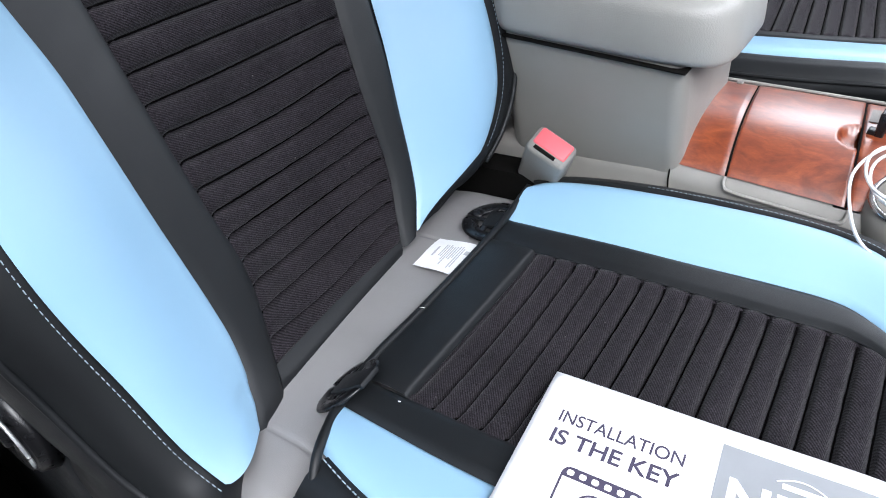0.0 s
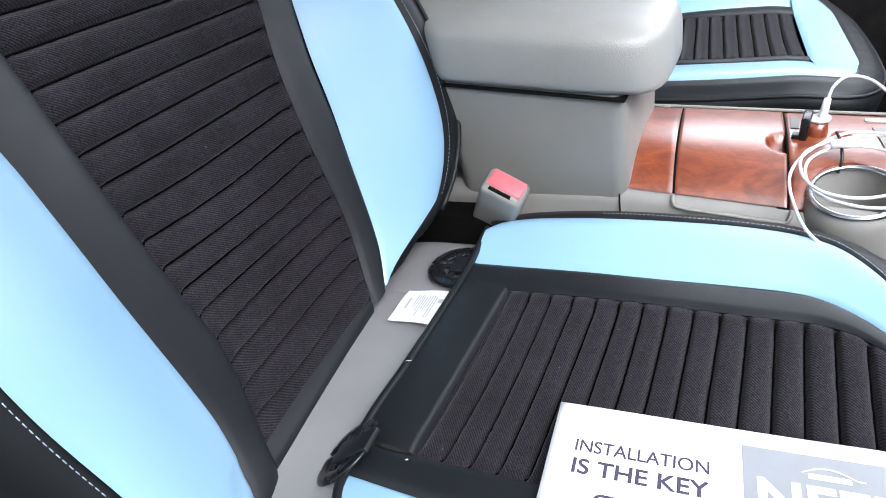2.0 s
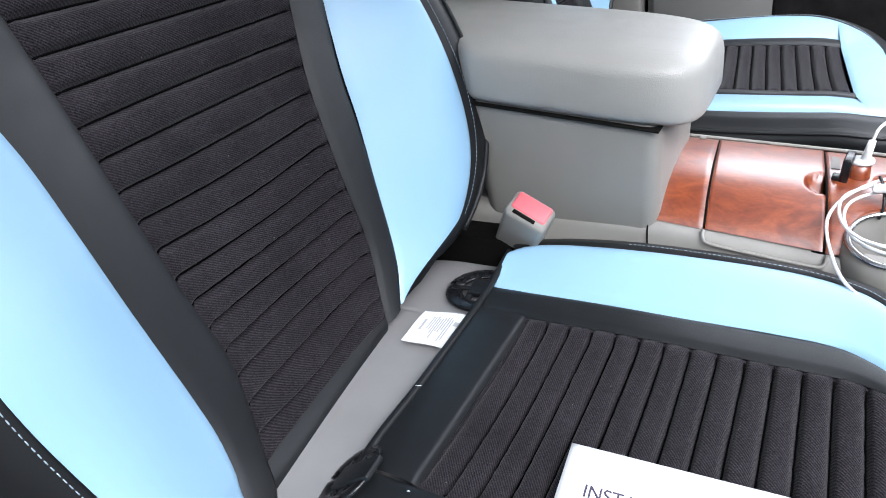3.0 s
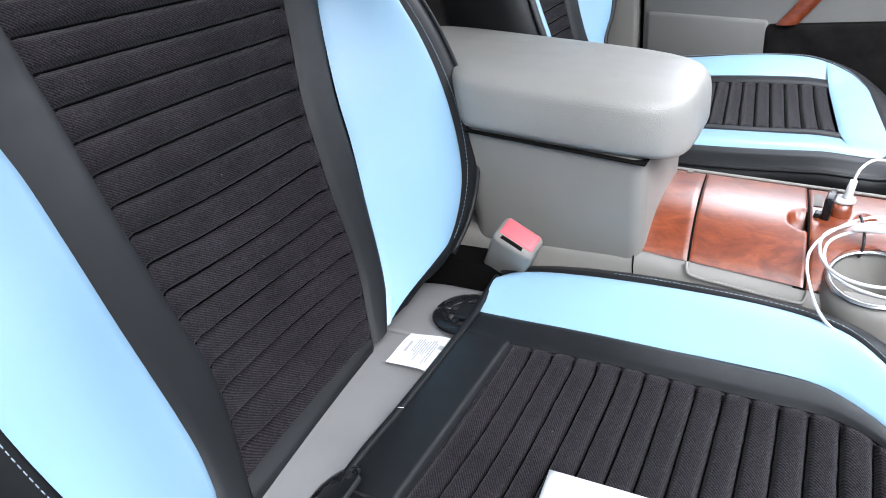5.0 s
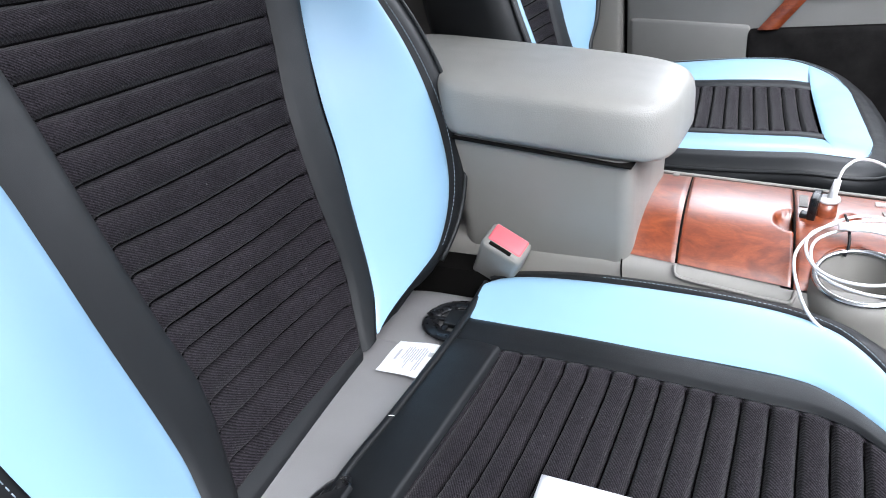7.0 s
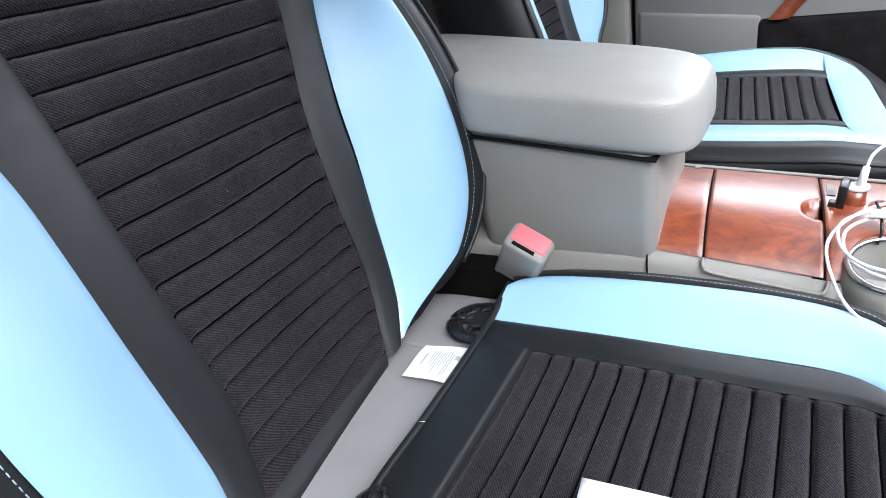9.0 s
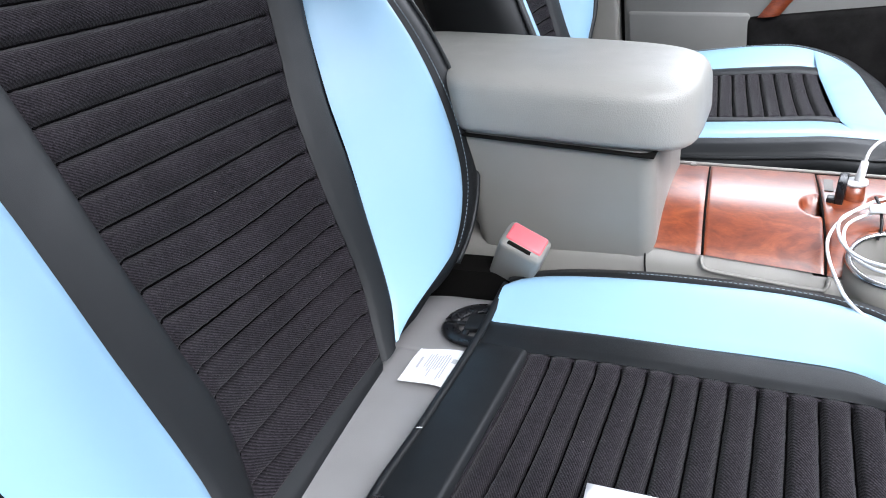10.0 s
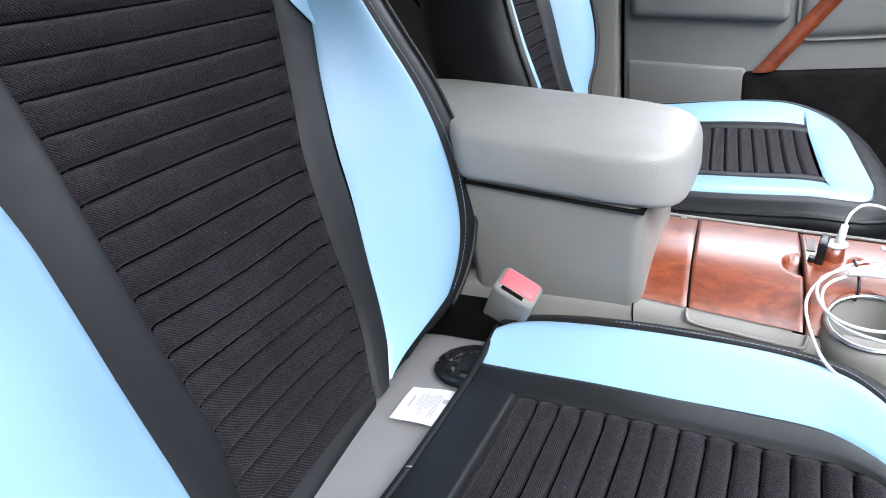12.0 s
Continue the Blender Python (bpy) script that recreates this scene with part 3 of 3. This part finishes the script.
bars("print", spec, lambda x, y: Vector(f(x, y)) + Vector((0, 0, .0007)), LABELINK, care, "small grey print")
# white thread end on the hem
part("loose_thread", tube([(-.062, -.146, .368), (-.058, -.148, .3715), (-.053, -.146, .371)], .0004, sides=5), WHITE, cover_a)

# speck of white lint on the near band
part("lint", tube([(-.0016, -.261, .3674), (-.0004, -.2605, .3680), (.0008, -.2604, .3675)], .0006, sides=5), WHITE, cover_a)

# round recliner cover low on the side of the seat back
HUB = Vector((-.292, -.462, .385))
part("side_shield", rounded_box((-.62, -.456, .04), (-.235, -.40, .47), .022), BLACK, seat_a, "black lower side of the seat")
bm = bmesh.new()
bmesh.ops.create_cone(bm, cap_ends=True, segments=40, radius1=.060, radius2=.050, depth=.022, matrix=Matrix.Translation(HUB) @ pose(0, 0, 0, 90, 0, 0))
bmesh.ops.bevel(bm, geom=[e for e in bm.edges if e.calc_face_angle(0) > .6], offset=.004, segments=3, affect='EDGES')
hub = part("recliner_cover", bm, HARD, seat_a, "round black plastic recliner cover with a silver arc")
part("trim_arc", tube([HUB + Vector((.056 * math.cos(a), -.0125, .053 * math.sin(a))) for a in [radians(-14 + 62 * i / 16) for i in range(17)]], .0018, sides=6), SILVER, hub, "silver trim arc")
for k in range(4):
    part("rib", rounded_box(HUB + Vector((-.004 + .012 * k, -.019, .020 - .004 * k)), HUB + Vector((.003 + .012 * k, -.008, .044 - .004 * k)), .002, 2), SILVER if k in (1, 2) else HARD, hub)


# ---- centre console ----
console = thing("centre_console", (.1, .30, 0), "grey plastic centre console with burl wood top and armrest", "console")
SLOPE = -0.125


def wood_z(x, s):
    """Height of the wooden top, s from the near edge to the far one."""
    return 0.397 + 0.040 * (1 - (1 - min(s, 1)) ** 4.4) - 0.006 * s ** 4 - (0.115 - 0.045 * s) * max(x - .09, -.03)


NEAR, FAR = .203, .405
bm = bmesh.new()
rows = []
for i in range(31):
    x = -.62 + (.95 + .62) * i / 30
    prof = [(NEAR - .012, .0), (NEAR - .012, .24), (NEAR - .010, wood_z(x, 0) - .022), (NEAR - .005, wood_z(x, 0) - .010), (NEAR + .002, wood_z(x, 0) - .004), (NEAR + .012, wood_z(x, .05) - .006),
            (.30, wood_z(x, .5) - .024), (FAR - .030, wood_z(x, .85) - .016), (FAR - .010, wood_z(x, .95) - .006), (FAR + .006, wood_z(x, 1) - .002), (FAR + .012, wood_z(x, 1) - .02), (FAR + .014, .24), (FAR + .014, .0)]
    rows.append([bm.verts.new((x, y, z)) for y, z in prof])
for a, b in zip(rows, rows[1:]):
    for k in range(len(a) - 1):
        bm.faces.new((a[k], a[k + 1], b[k + 1], b[k]))
bm.faces.new(rows[0])
bm.faces.new(rows[-1])
bmesh.ops.recalc_face_normals(bm, faces=bm.faces)
drop = [fc for fc in bm.faces if .28 < fc.calc_center_median().x < .41 and fc.calc_center_median().z > .37 and fc.normal.z > .7]
bmesh.ops.delete(bm, geom=drop, context='FACES')
body = part("body", bm, PLASTIC, console, "grey moulded plastic console body")
# upright joint and the moulded lip under the roll-top lid
part("joint", tube([(.088, NEAR - .0125, .20), (.088, NEAR - .0125, .36), (.087, NEAR - .0115, .378), (.086, NEAR - .004, .390)], .0011, sides=6), GAP, body)
lip = smooth_path([(.152, NEAR - .003, .390), (.153, NEAR - .0095, .382), (.162, NEAR - .0115, .3755), (.21, NEAR - .0120, .369), (.270, NEAR - .0120, .3615), (.283, NEAR - .0105, .363), (.286, NEAR - .003, .374)], 6)
part("lip", tube(lip, .0022, sides=8), PLASTIC, body)


def veneer(x0, x1, n, hole=None, bow0=0.0, bow1=0.0, rise=0.0):
    def f(u, v):
        s = v
        y = NEAR + .002 + (FAR - NEAR - .004) * s
        a, b = x0 + bow0 * (1 - s), x1 + bow1 * (1 - s)
        x = a + (b - a) * u
        z = wood_z(x, s) + rise
        e = min(u * (x1 - x0), (1 - u) * (x1 - x0), s * .2, (1 - s) * .2)
        if e < .0016:
            z -= .002 * (1 - e / .0016) ** 2
        return Vector((x, y, z))
    bm = grid(f, n, 48)
    if hole:
        cx, cy, r = hole
        gone = [fc for fc in bm.faces if (fc.calc_center_median().xy - Vector((cx, cy))).length < r]
        bmesh.ops.delete(bm, geom=gone, context='FACES')
        for v in bm.verts:
            d = v.co.xy - Vector((cx, cy))
            if any(e.is_boundary for e in v.link_edges) and d.length < r * 1.25:
                d = d.normalized() * r
                v.co.x, v.co.y = cx + d.x, cy + d.y
    return bm


def thumb_dent(bm, cx, cy, rx, ry, deep):
    for v in bm.verts:
        q = ((v.co.x - cx) / rx) ** 2 + ((v.co.y - cy) / ry) ** 2
        if q < 1:
            v.co.z -= deep * math.sqrt(1 - q)


CUP = (.350, .222, .047)
rear_wood = part("wood_panel", veneer(.060, .1383, 20, bow1=.013), WOOD, console, "glossy red-brown burl wood panel")
bm = veneer(.1400, .2692, 64, bow0=.013, bow1=.012, rise=.001)
thumb_dent(bm, .272, .300, .020, .022, .0150)
roll = part("roll_top_lid", bm, WOOD, console, "glossy burl wood roll-top lid with a thumb notch")
bm = veneer(.2714, .62, 120, hole=CUP, bow0=.012)
thumb_dent(bm, .337, .318, .012, .021, .012)
part("wood_panel", bm, WOOD, console, "glossy burl wood panel round the cup holder")
part("joint", tube([(.139 + .013 * (1 - s), NEAR + .002 + .198 * s, wood_z(.139, s) - .0022) for s in [i / 20 for i in range(21)]], .0014, sides=6), GAP, console)
part("joint", tube([(.2703 + .012 * (1 - s), NEAR + .002 + .198 * s, wood_z(.27, s) - .0022) for s in [i / 20 for i in range(21)]], .0014, sides=6), GAP, console)
part("edge_strip", tube([(.06 + .56 * i / 20, FAR + .001, wood_z(.06 + .56 * i / 20, 1) + .001) for i in range(21)], .0025, sides=6), PLASTIC, console)
# worn screw cap on the rear panel
part("screw_cap", rounded_box((.118, .360, .4430), (.126, .367, .4460), .001, 2), BROWNGREY, rear_wood)

# cup holder
cx, cy, r = CUP
cz0 = wood_z(cx, .1)
bm = bmesh.new()
K = 40
tube([(cx + r * math.cos(a), cy + r * math.sin(a), cz0 + .006 + .20 * (r * math.sin(a))) for a in [2 * math.pi * i / K for i in range(K)]], .0042, True, 8, bm, .8)
part("cup_ring", bm, CHROME, console, "chrome ring round the cup holder")


def f(u, v):
    a = 2 * math.pi * u
    rr, dz = ((r, 0), (r * .96, -.01), (r * .90, -.06), (r * .84, -.066), (r * .4, -.066), (.0005, -.066))[round(v * 5)]
    return Vector((cx + rr * math.cos(a), cy + rr * math.sin(a), cz0 + .005 + dz + (.20 if dz > -.05 else 0) * rr * math.sin(a)))


def collar(u, v):
    a = 2 * math.pi * u
    x, y = cx + r * 1.03 * math.cos(a), cy + r * 1.03 * math.sin(a)
    low = cz0 + .005 + .20 * r * math.sin(a)
    top = max(wood_z(x, max((y - NEAR) / (FAR - NEAR), 0)) - .0008, low) if y > NEAR + .004 else low
    k = 1 - .03 * v
    return Vector((cx + (x - cx) * k, cy + (y - cy) * k, top + (low - top) * v))


part("cup_collar", grid(collar, K, 3, True), WOOD, console, "burl wood edge round the cup ring")
part("cup_well", grid(f, K, 5, True), PLASTIC, console, "grey plastic cup holder well")
def housing(u, v):
    a = 2 * math.pi * u
    rr = r + .002 + .006 * math.sin(math.pi / 2 * min(v * 8, 1))
    top = cz0 + .003 + .20 * r * math.sin(a)
    return Vector((cx + rr * math.cos(a), cy + rr * math.sin(a), top + (.22 - top) * max(v - .02, 0)))


part("cup_housing", grid(housing, K, 24), PLASTIC, console, "smooth grey plastic wall round the cup holder")


def on_wood(x, y, h):
    return Vector((x, y, wood_z(x, (y - NEAR) / (FAR - NEAR)) + h))


def plate(name, x0, y0, x1, y1, slant, h, material, label):
    """A thin plate let into the wooden top, its rear edge slanted."""
    bm = grid(lambda u, v: on_wood(x0 + slant * v + (x1 - x0 - slant * v) * u, y0 + (y1 - y0) * v, h), 16, 8)
    res = bmesh.ops.extrude_face_region(bm, geom=bm.faces[:])
    for g in res["geom"]:
        if isinstance(g, bmesh.types.BMVert):
            g.co.z -= h + .003
    bmesh.ops.recalc_face_normals(bm, faces=bm.faces)
    return part(name, bm, material, console, label, smooth=False)


plate("gate_trim", .366, .374, .560, .385, .0, .0022, SILVER, "satin silver strip beside the gear selector")
plate("gate_panel", .384, .292, .560, .356, -.012, .0018, PLASTIC, "grey plastic gear selector panel")
plate("slot_plate", .2795, .340, .2895, .378, .0, .0012, BROWNGREY, "small grey plate beside the power socket")

# storage box and armrest lid


def sloped(bm):
    for v in bm.verts:
        v.co.z += SLOPE * v.co.x
    return bm


bm = rounded_box((-.30, .172, .36), (.098, .418, .546), .020, 5)
for v in bm.verts:
    k = (v.co.z - .40) / .148
    v.co.y += .022 * (1 - k) if v.co.y < .295 else -.010 * (1 - k)
    v.co.x += .006 * k if v.co.x > 0 else (.160 if v.co.y < .295 else 0)
    if v.co.z > .46:
        v.co.z += SLOPE * v.co.x
box = part("storage_box", bm, PLASTIC, console, "grey plastic storage box under the armrest")
bm = rounded_box((-.15, .1697, .5347), (.1035, .412, .5376), .001, 2)
part("lid_gap", sloped(bm), GAP, box)


def lid_shape(u, v):
    """A padded lid: v round its section, u from the rear to the front."""
    a = 2 * math.pi * v
    ca, sa = math.cos(a), math.sin(a)
    p = 0.40 if sa >= 0 else 0.22
    ey = math.copysign(abs(ca) ** p, ca)
    ez = math.copysign(abs(sa) ** p, sa)
    t = 2 * u - 1
    end = max(1 - abs(t) ** 12, 0) ** (1 / 2.6)
    x = -.070 + .218 * math.copysign(1 - (1 - abs(t)) ** 1.35, t)
    hy, hz = .126 * max(1 - abs(t) ** 5.4, 0) ** .38, .040 * end
    z = .577 - (.010 * end * max(t, 0) ** 3 * max(ey, 0) if ez > 0 else 0) + hz * ez + (.004 * (1 - ey * ey) if ez > 0 else 0) * end
    if ez < 0:
        hy -= .006 * abs(ez) ** 2 * end
    if ey > 0 and t > 0:
        hy *= 1 - .30 * t ** 5
    y = .289 + hy * ey
    if y < .289:
        k = min(max((-.115 - x) / .09, 0), 1)
        y = .289 - (.289 - y) * (1 - .42 * k * k * (3 - 2 * k))
    return Vector((x, y, z + SLOPE * x))


bm = grid(lid_shape, 56, 64)
bmesh.ops.remove_doubles(bm, verts=bm.verts, dist=.0003)
bmesh.ops.recalc_face_normals(bm, faces=bm.faces)
part("armrest_lid", bm, LID, console, "pale grey grained vinyl armrest lid, shut")

# seat belt buckle
buckle = thing("seat_belt_buckle", (-.05, .14, .30), "grey plastic seat belt buckle with a red release button", "buckle")
BZ = Vector((.44, -.44, .78)).normalized()
BX = Vector((.85, .02, -.50))
BX = (BX - BZ * BZ.dot(BX)).normalized()
BY = BZ.cross(BX)
BM = Matrix((BX, BY, BZ)).transposed().to_4x4()
BM.translation = (-.041, .129, .431)


def local(lo, hi, r, seg=3):
    bm = rounded_box(lo, hi, r, seg)
    bmesh.ops.transform(bm, matrix=BM, verts=bm.verts)
    return bm


part("housing", local((-.029, -.020, -.13), (.029, .020, .0), .008, 4), PLASTIC, buckle)
button = part("button", local((-.0240, -.0100, -.004), (.0240, .0165, .0025), .0035, 4), RED, buckle, "red plastic release button")
part("slot", local((-.019, -.0155, -.006), (.013, -.0100, .0006), .0008, 1), GAP, buckle)
part("rim", local((-.026, -.0175, -.006), (.026, .0178, .0004), .005, 3), PLASTIC, buckle)
# black block added in the open gap to give it the dark of shade
slab("trim_gap", (-.30, .145, .0), (-.062, .1895, .372), GAP, "black block standing in for shade in the gap between seat and console")

# charger in the power socket and its white cable
charger = thing("phone_charger", (.295, .33, .44), "black car charger with a white plug in the console socket", "charger")
bm = rounded_box((-.005, -.015, -.004), (.005, .015, .036), .002, 3)
rounded_box((-.013, -.014, -.004), (-.003, -.002, .012), .002, 3, bm)
bmesh.ops.transform(bm, matrix=pose(.2945, .322, .411, 4, 5, -8), verts=bm.verts)
part("body", bm, HARD, charger)
bm = bmesh.new()
bmesh.ops.create_cone(bm, cap_ends=True, segments=24, radius1=.0135, radius2=.0125, depth=.030, matrix=pose(.309, .330, .420))
part("barrel", bm, WOOD, charger, "brown glossy socket barrel")
bm = bmesh.new()
bmesh.ops.create_cone(bm, cap_ends=True, segments=24, radius1=.0135, radius2=.0130, depth=.004, matrix=pose(.311, .330, .4365))
bmesh.ops.create_cone(bm, cap_ends=True, segments=16, radius1=.0055, radius2=.0040, depth=.024, matrix=pose(.316, .332, .450, -6, 10, 0))
part("plug", bm, WHITE, charger, "white plastic plug")
cable = thing("charging_cable", (.34, .26, .43), "white charging cable coiled loosely over the cup holder", "cable")
route = [(.318, .334, .482), (.324, .344, .496), (.340, .360, .502), (.368, .366, .492), (.402, .330, .468), (.430, .288, .452), (.400, .292, .450), (.345, .300, .452), (.302, .262, .446), (.281, .215, .436),
         (.287, .165, .420), (.306, .125, .404), (.345, .098, .395), (.395, .095, .392), (.45, .14, .40)]
part("cord", tube(smooth_path([(x, y, z - .022) for x, y, z in route], 10), .0019, sides=8), WHITE, cable)
loop = [(.45, .17, .412), (.395, .168, .420), (.350, .163, .423), (.312, .180, .427), (.297, .215, .434), (.303, .252, .440), (.335, .278, .443), (.375, .272, .442), (.398, .240, .439), (.392, .196, .430), (.352, .170, .430), (.312, .176, .434), (.292, .212, .440), (.300, .262, .446), (.36, .298, .448), (.45, .285, .450)]
part("cord", tube(smooth_path([(x, y, z - .022) for x, y, z in loop], 8), .0019, sides=8), WHITE, cable)
part("connector", rounded_box((.322, .266, .424), (.356, .278, .4315), .002, 3), WHITE, cable)
part("cable_tie", tube(smooth_path([(.328, .288, .436), (.334, .280, .424), (.336, .268, .406), (.333, .262, .393)], 5), .0018, sides=6), HARD, cable, "black cable tie")

# scrap of paper lying in the cup holder
scrap = thing("paper_scrap", (cx + .014, cy + .006, cz0 - .061), "crumpled white scrap of paper lying in the cup holder", "paper")


def f(u, v):
    a, b = .026 * (u - .5), .022 * (v - .5)
    return Vector((cx + .014 + a + .3 * b, cy + .006 + b, cz0 - .0585 + .009 * abs(math.sin(5 * u + 2 * v)) + .006 * u * v))


bm = grid(f, 10, 8)
res = bmesh.ops.extrude_face_region(bm, geom=bm.faces[:])
for g in res["geom"]:
    if isinstance(g, bmesh.types.BMVert):
        g.co.z -= .0012
bmesh.ops.recalc_face_normals(bm, faces=bm.faces)
part("sheet", bm, PAPER, scrap)

# ---- printed sheet on the cushion ----
sheet_thing = thing("paper_sheet", (.25, -.27, .37), "white printed instruction sheet lying on the cushion", "paper")
PM = pose(.1095, -.169, .3725, 0, 0, 2.2)
PW, PH = .279, .216


def paper_at(x, y, h=0.0):
    """A place on the sheet: x from its left edge, y down from its top edge."""
    p = PM @ Vector((x + .055 * y, -y, 0))
    bend = .0012 * math.sin(14 * x + 2) + .0008 * math.sin(20 * y) - .9 * max(p.x - .34, 0) ** 1.7 + .018 * max(y - .12, 0)
    return Vector((p.x, p.y, p.z + bend + h))


bm = grid(lambda u, v: paper_at(PW * u, PH * v), 40, 24, True)
top = bm.faces[:]
res = bmesh.ops.extrude_face_region(bm, geom=top)
for v in res["geom"]:
    if isinstance(v, bmesh.types.BMVert):
        v.co.z += .0004
bmesh.ops.recalc_face_normals(bm, faces=bm.faces)
sheet = part("sheet", bm, PAPER, sheet_thing)


def lettering(text, x, y, width, height, material, h, weight=0.0, label=""):
    cu = bpy.data.curves.new("lettering", 'FONT')
    cu.body, cu.size, cu.offset = text, 1.0, weight
    tmp = new("tmp", cu)
    dg = bpy.context.evaluated_depsgraph_get()
    me = bpy.data.meshes.new_from_object(tmp.evaluated_get(dg))
    bpy.data.objects.remove(tmp)
    bpy.data.curves.remove(cu)
    xs, ys = [v.co.x for v in me.vertices], [v.co.y for v in me.vertices]
    x0, x1, y0, y1 = min(xs), max(xs), min(ys), max(ys)
    bm = bmesh.new()
    bm.from_mesh(me)
    bpy.data.meshes.remove(me)
    bmesh.ops.triangulate(bm, faces=bm.faces)
    for v in bm.verts:
        a, b = (v.co.x - x0) / (x1 - x0), (v.co.y - y0) / (y1 - y0)
        v.co = paper_at(x + a * width, y + height * (1 - b), h)
    for fc in bm.faces:
        if fc.normal.z < 0:
            fc.normal_flip()
    return part("lettering", bm, material, sheet, label or "printed words", smooth=False)


def flat(name, outline, material, h, label=""):
    bm = bmesh.new()
    fc = bm.faces.new([bm.verts.new(paper_at(x, y, h)) for x, y in outline])
    bmesh.ops.triangulate(bm, faces=[fc])
    bm.normal_update()
    for q in bm.faces:
        if q.normal.z < 0:
            q.normal_flip()
    return part(name, bm, material, sheet, label, smooth=False)


def round_rect(x0, y0, x1, y1, r, n=6):
    out = []
    for px, py, a0 in ((x1 - r, y0 + r, -90), (x1 - r, y1 - r, 0), (x0 + r, y1 - r, 90), (x0 + r, y0 + r, 180)):
        for k in range(n + 1):
            a = radians(a0 + 90 * k / n)
            out.append((px + r * math.cos(a), py + r * math.sin(a)))
    return out


lettering("INSTALLATION", .0205, .0388, .1005, .0125, INK, .0008, .006)
lettering("IS THE KEY", .0210, .0585, .1000, .0150, INK, .0008, .016)
flat("film_frame", round_rect(.0405, .0885, .1035, .1465, .007), INK, .0007, "dark film strip picture")
flat("film_window", round_rect(.0423, .0985, .1017, .1365, .0006), PAPER, .0010)
for k in range(6):
    flat("film_hole", round_rect(.0445 + .0097 * k, .0911, .0500 + .0097 * k, .0963, .0018, 3), PAPER, .0010)
    flat("film_hole", round_rect(.0445 + .0097 * k, .1387, .0500 + .0097 * k, .1439, .0018, 3), PAPER, .0010)
part("play_ring", tube([paper_at(.0715 + .0135 * math.cos(a), .119 + .0135 * math.sin(a), .0011) for a in [2 * math.pi * i / 36 for i in range(36)]], .0009, True, 6, None, .3), INK, sheet)
flat("play_mark", [(.0675, .1135), (.0785, .119), (.0675, .1245)], PALE, .0012)
# pale panel with large white words and a plain mark for its emblem
flat_bm = grid(lambda u, v: paper_at(.1440 + .1175 * u, .0160 + .168 * v, .0008), 20, 20, True)
part("pale_panel", flat_bm, PALE, sheet, "pale grey-blue printed panel")
lettering("NEED", .153, .0445, .1005, .0325, PAPER, .0013, .03)
lettering("HELP?", .153, .0815, .1005, .0325, PAPER, .0013, .03)
swoop = [(.183 + .04 * t, .0335 - .0065 * math.sin(math.pi * min(t * 1.15, 1)) + .001 * t) for t in [i / 14 for i in range(15)]]
part("emblem_line", tube([paper_at(x, y, .0012) for x, y in swoop], .0006, sides=5), PAPER, sheet, "white swoop above a bar")
bars("emblem_bar", [(.187, .0335, .214, .0385)], lambda x, y: paper_at(x, y, .0013), PAPER, sheet)

# ---- driver's side of the cabin ----
DY = 1.20


def door_z(x, z):
    return z - .125 * (x + .155)


door = tagged(part("door_1", rounded_box((-.150, DY, .02), (.95, DY + .08, .72), .01, 2), DOORTRIM, None, "", True), "grey front door trim panel, shut, with burl wood strip", "door", kind="structure")
bm = rounded_box((-.13, DY - .03, .640), (.225, DY + .02, .715), .022, 5)
for v in bm.verts:
    v.co.z -= .10 * (v.co.x + .155)
part("arm_pad", bm, DOORTRIM, door, "grey padded door armrest")
bm = rounded_box((.24, DY - .012, .56), (.92, DY + .02, .715), .03, 5)
part("pull_panel", bm, DOORTRIM, door, "pale grey door pull panel")
bm = rounded_box((-.14, DY - .008, .40), (.14, DY + .01, .535), .01, 3)
for v in bm.verts:
    v.co.z -= .105 * (v.co.x + .155)
part("lower_panel", bm, DOORTRIM, door, "grey lower door panel")
bm = rounded_box((.13, DY - .012, .03), (.93, DY + .01, .495), .015, 3)
part("map_pocket", bm, CARPET, door, "black carpeted door pocket")
bm = bmesh.new()
a, b = Vector((.177, DY - .014, .494)), Vector((.365, DY - .022, .722))
n = Vector((.0225, 0, 0))


def f(u, v):
    p = a.lerp(b, u) + n * (2 * v - 1)
    return p + Vector((0, -.008 * math.sin(math.pi * v), 0))


part("wood_strip", grid(f, 12, 8, False, bm), WOOD, door, "dark red burl wood strip")
slab("pillar_far", (-.285, DY - .02, 0), (-.162, DY + .08, 1.24), PLASTIC, "grey trimmed door pillar behind the seat", r=.008)
slab("wall_far", (-1.7, DY, 0), (-.30, DY + .08, .76), BROWNGREY, "brown-grey trimmed rear door, shut")
slab("trim_far", (-.162, DY + .03, 0), (-.150, DY + .08, 1.24), GAP, "dark gap along the shut door")
# rear bench seen between the front seats
bench = thing("rear_bench", (-1.1, .4, 0), "dark grey-brown rear bench seat in shade", "car seat")
bm = rounded_box((-1.35, -.45, .0), (-.72, 1.15, .40), .06, 5)
part("cushion", bm, BROWNGREY, bench)
bm = rounded_box((-1.60, -.45, .30), (-1.36, 1.15, .95), .07, 5)
part("backrest", bm, BROWNGREY, bench)
part("seam", tube([(-.741, DY - .002, .721), (-.575, DY - .002, .509)], .004, sides=6), GAP, bpy.data.objects["wall_far"])
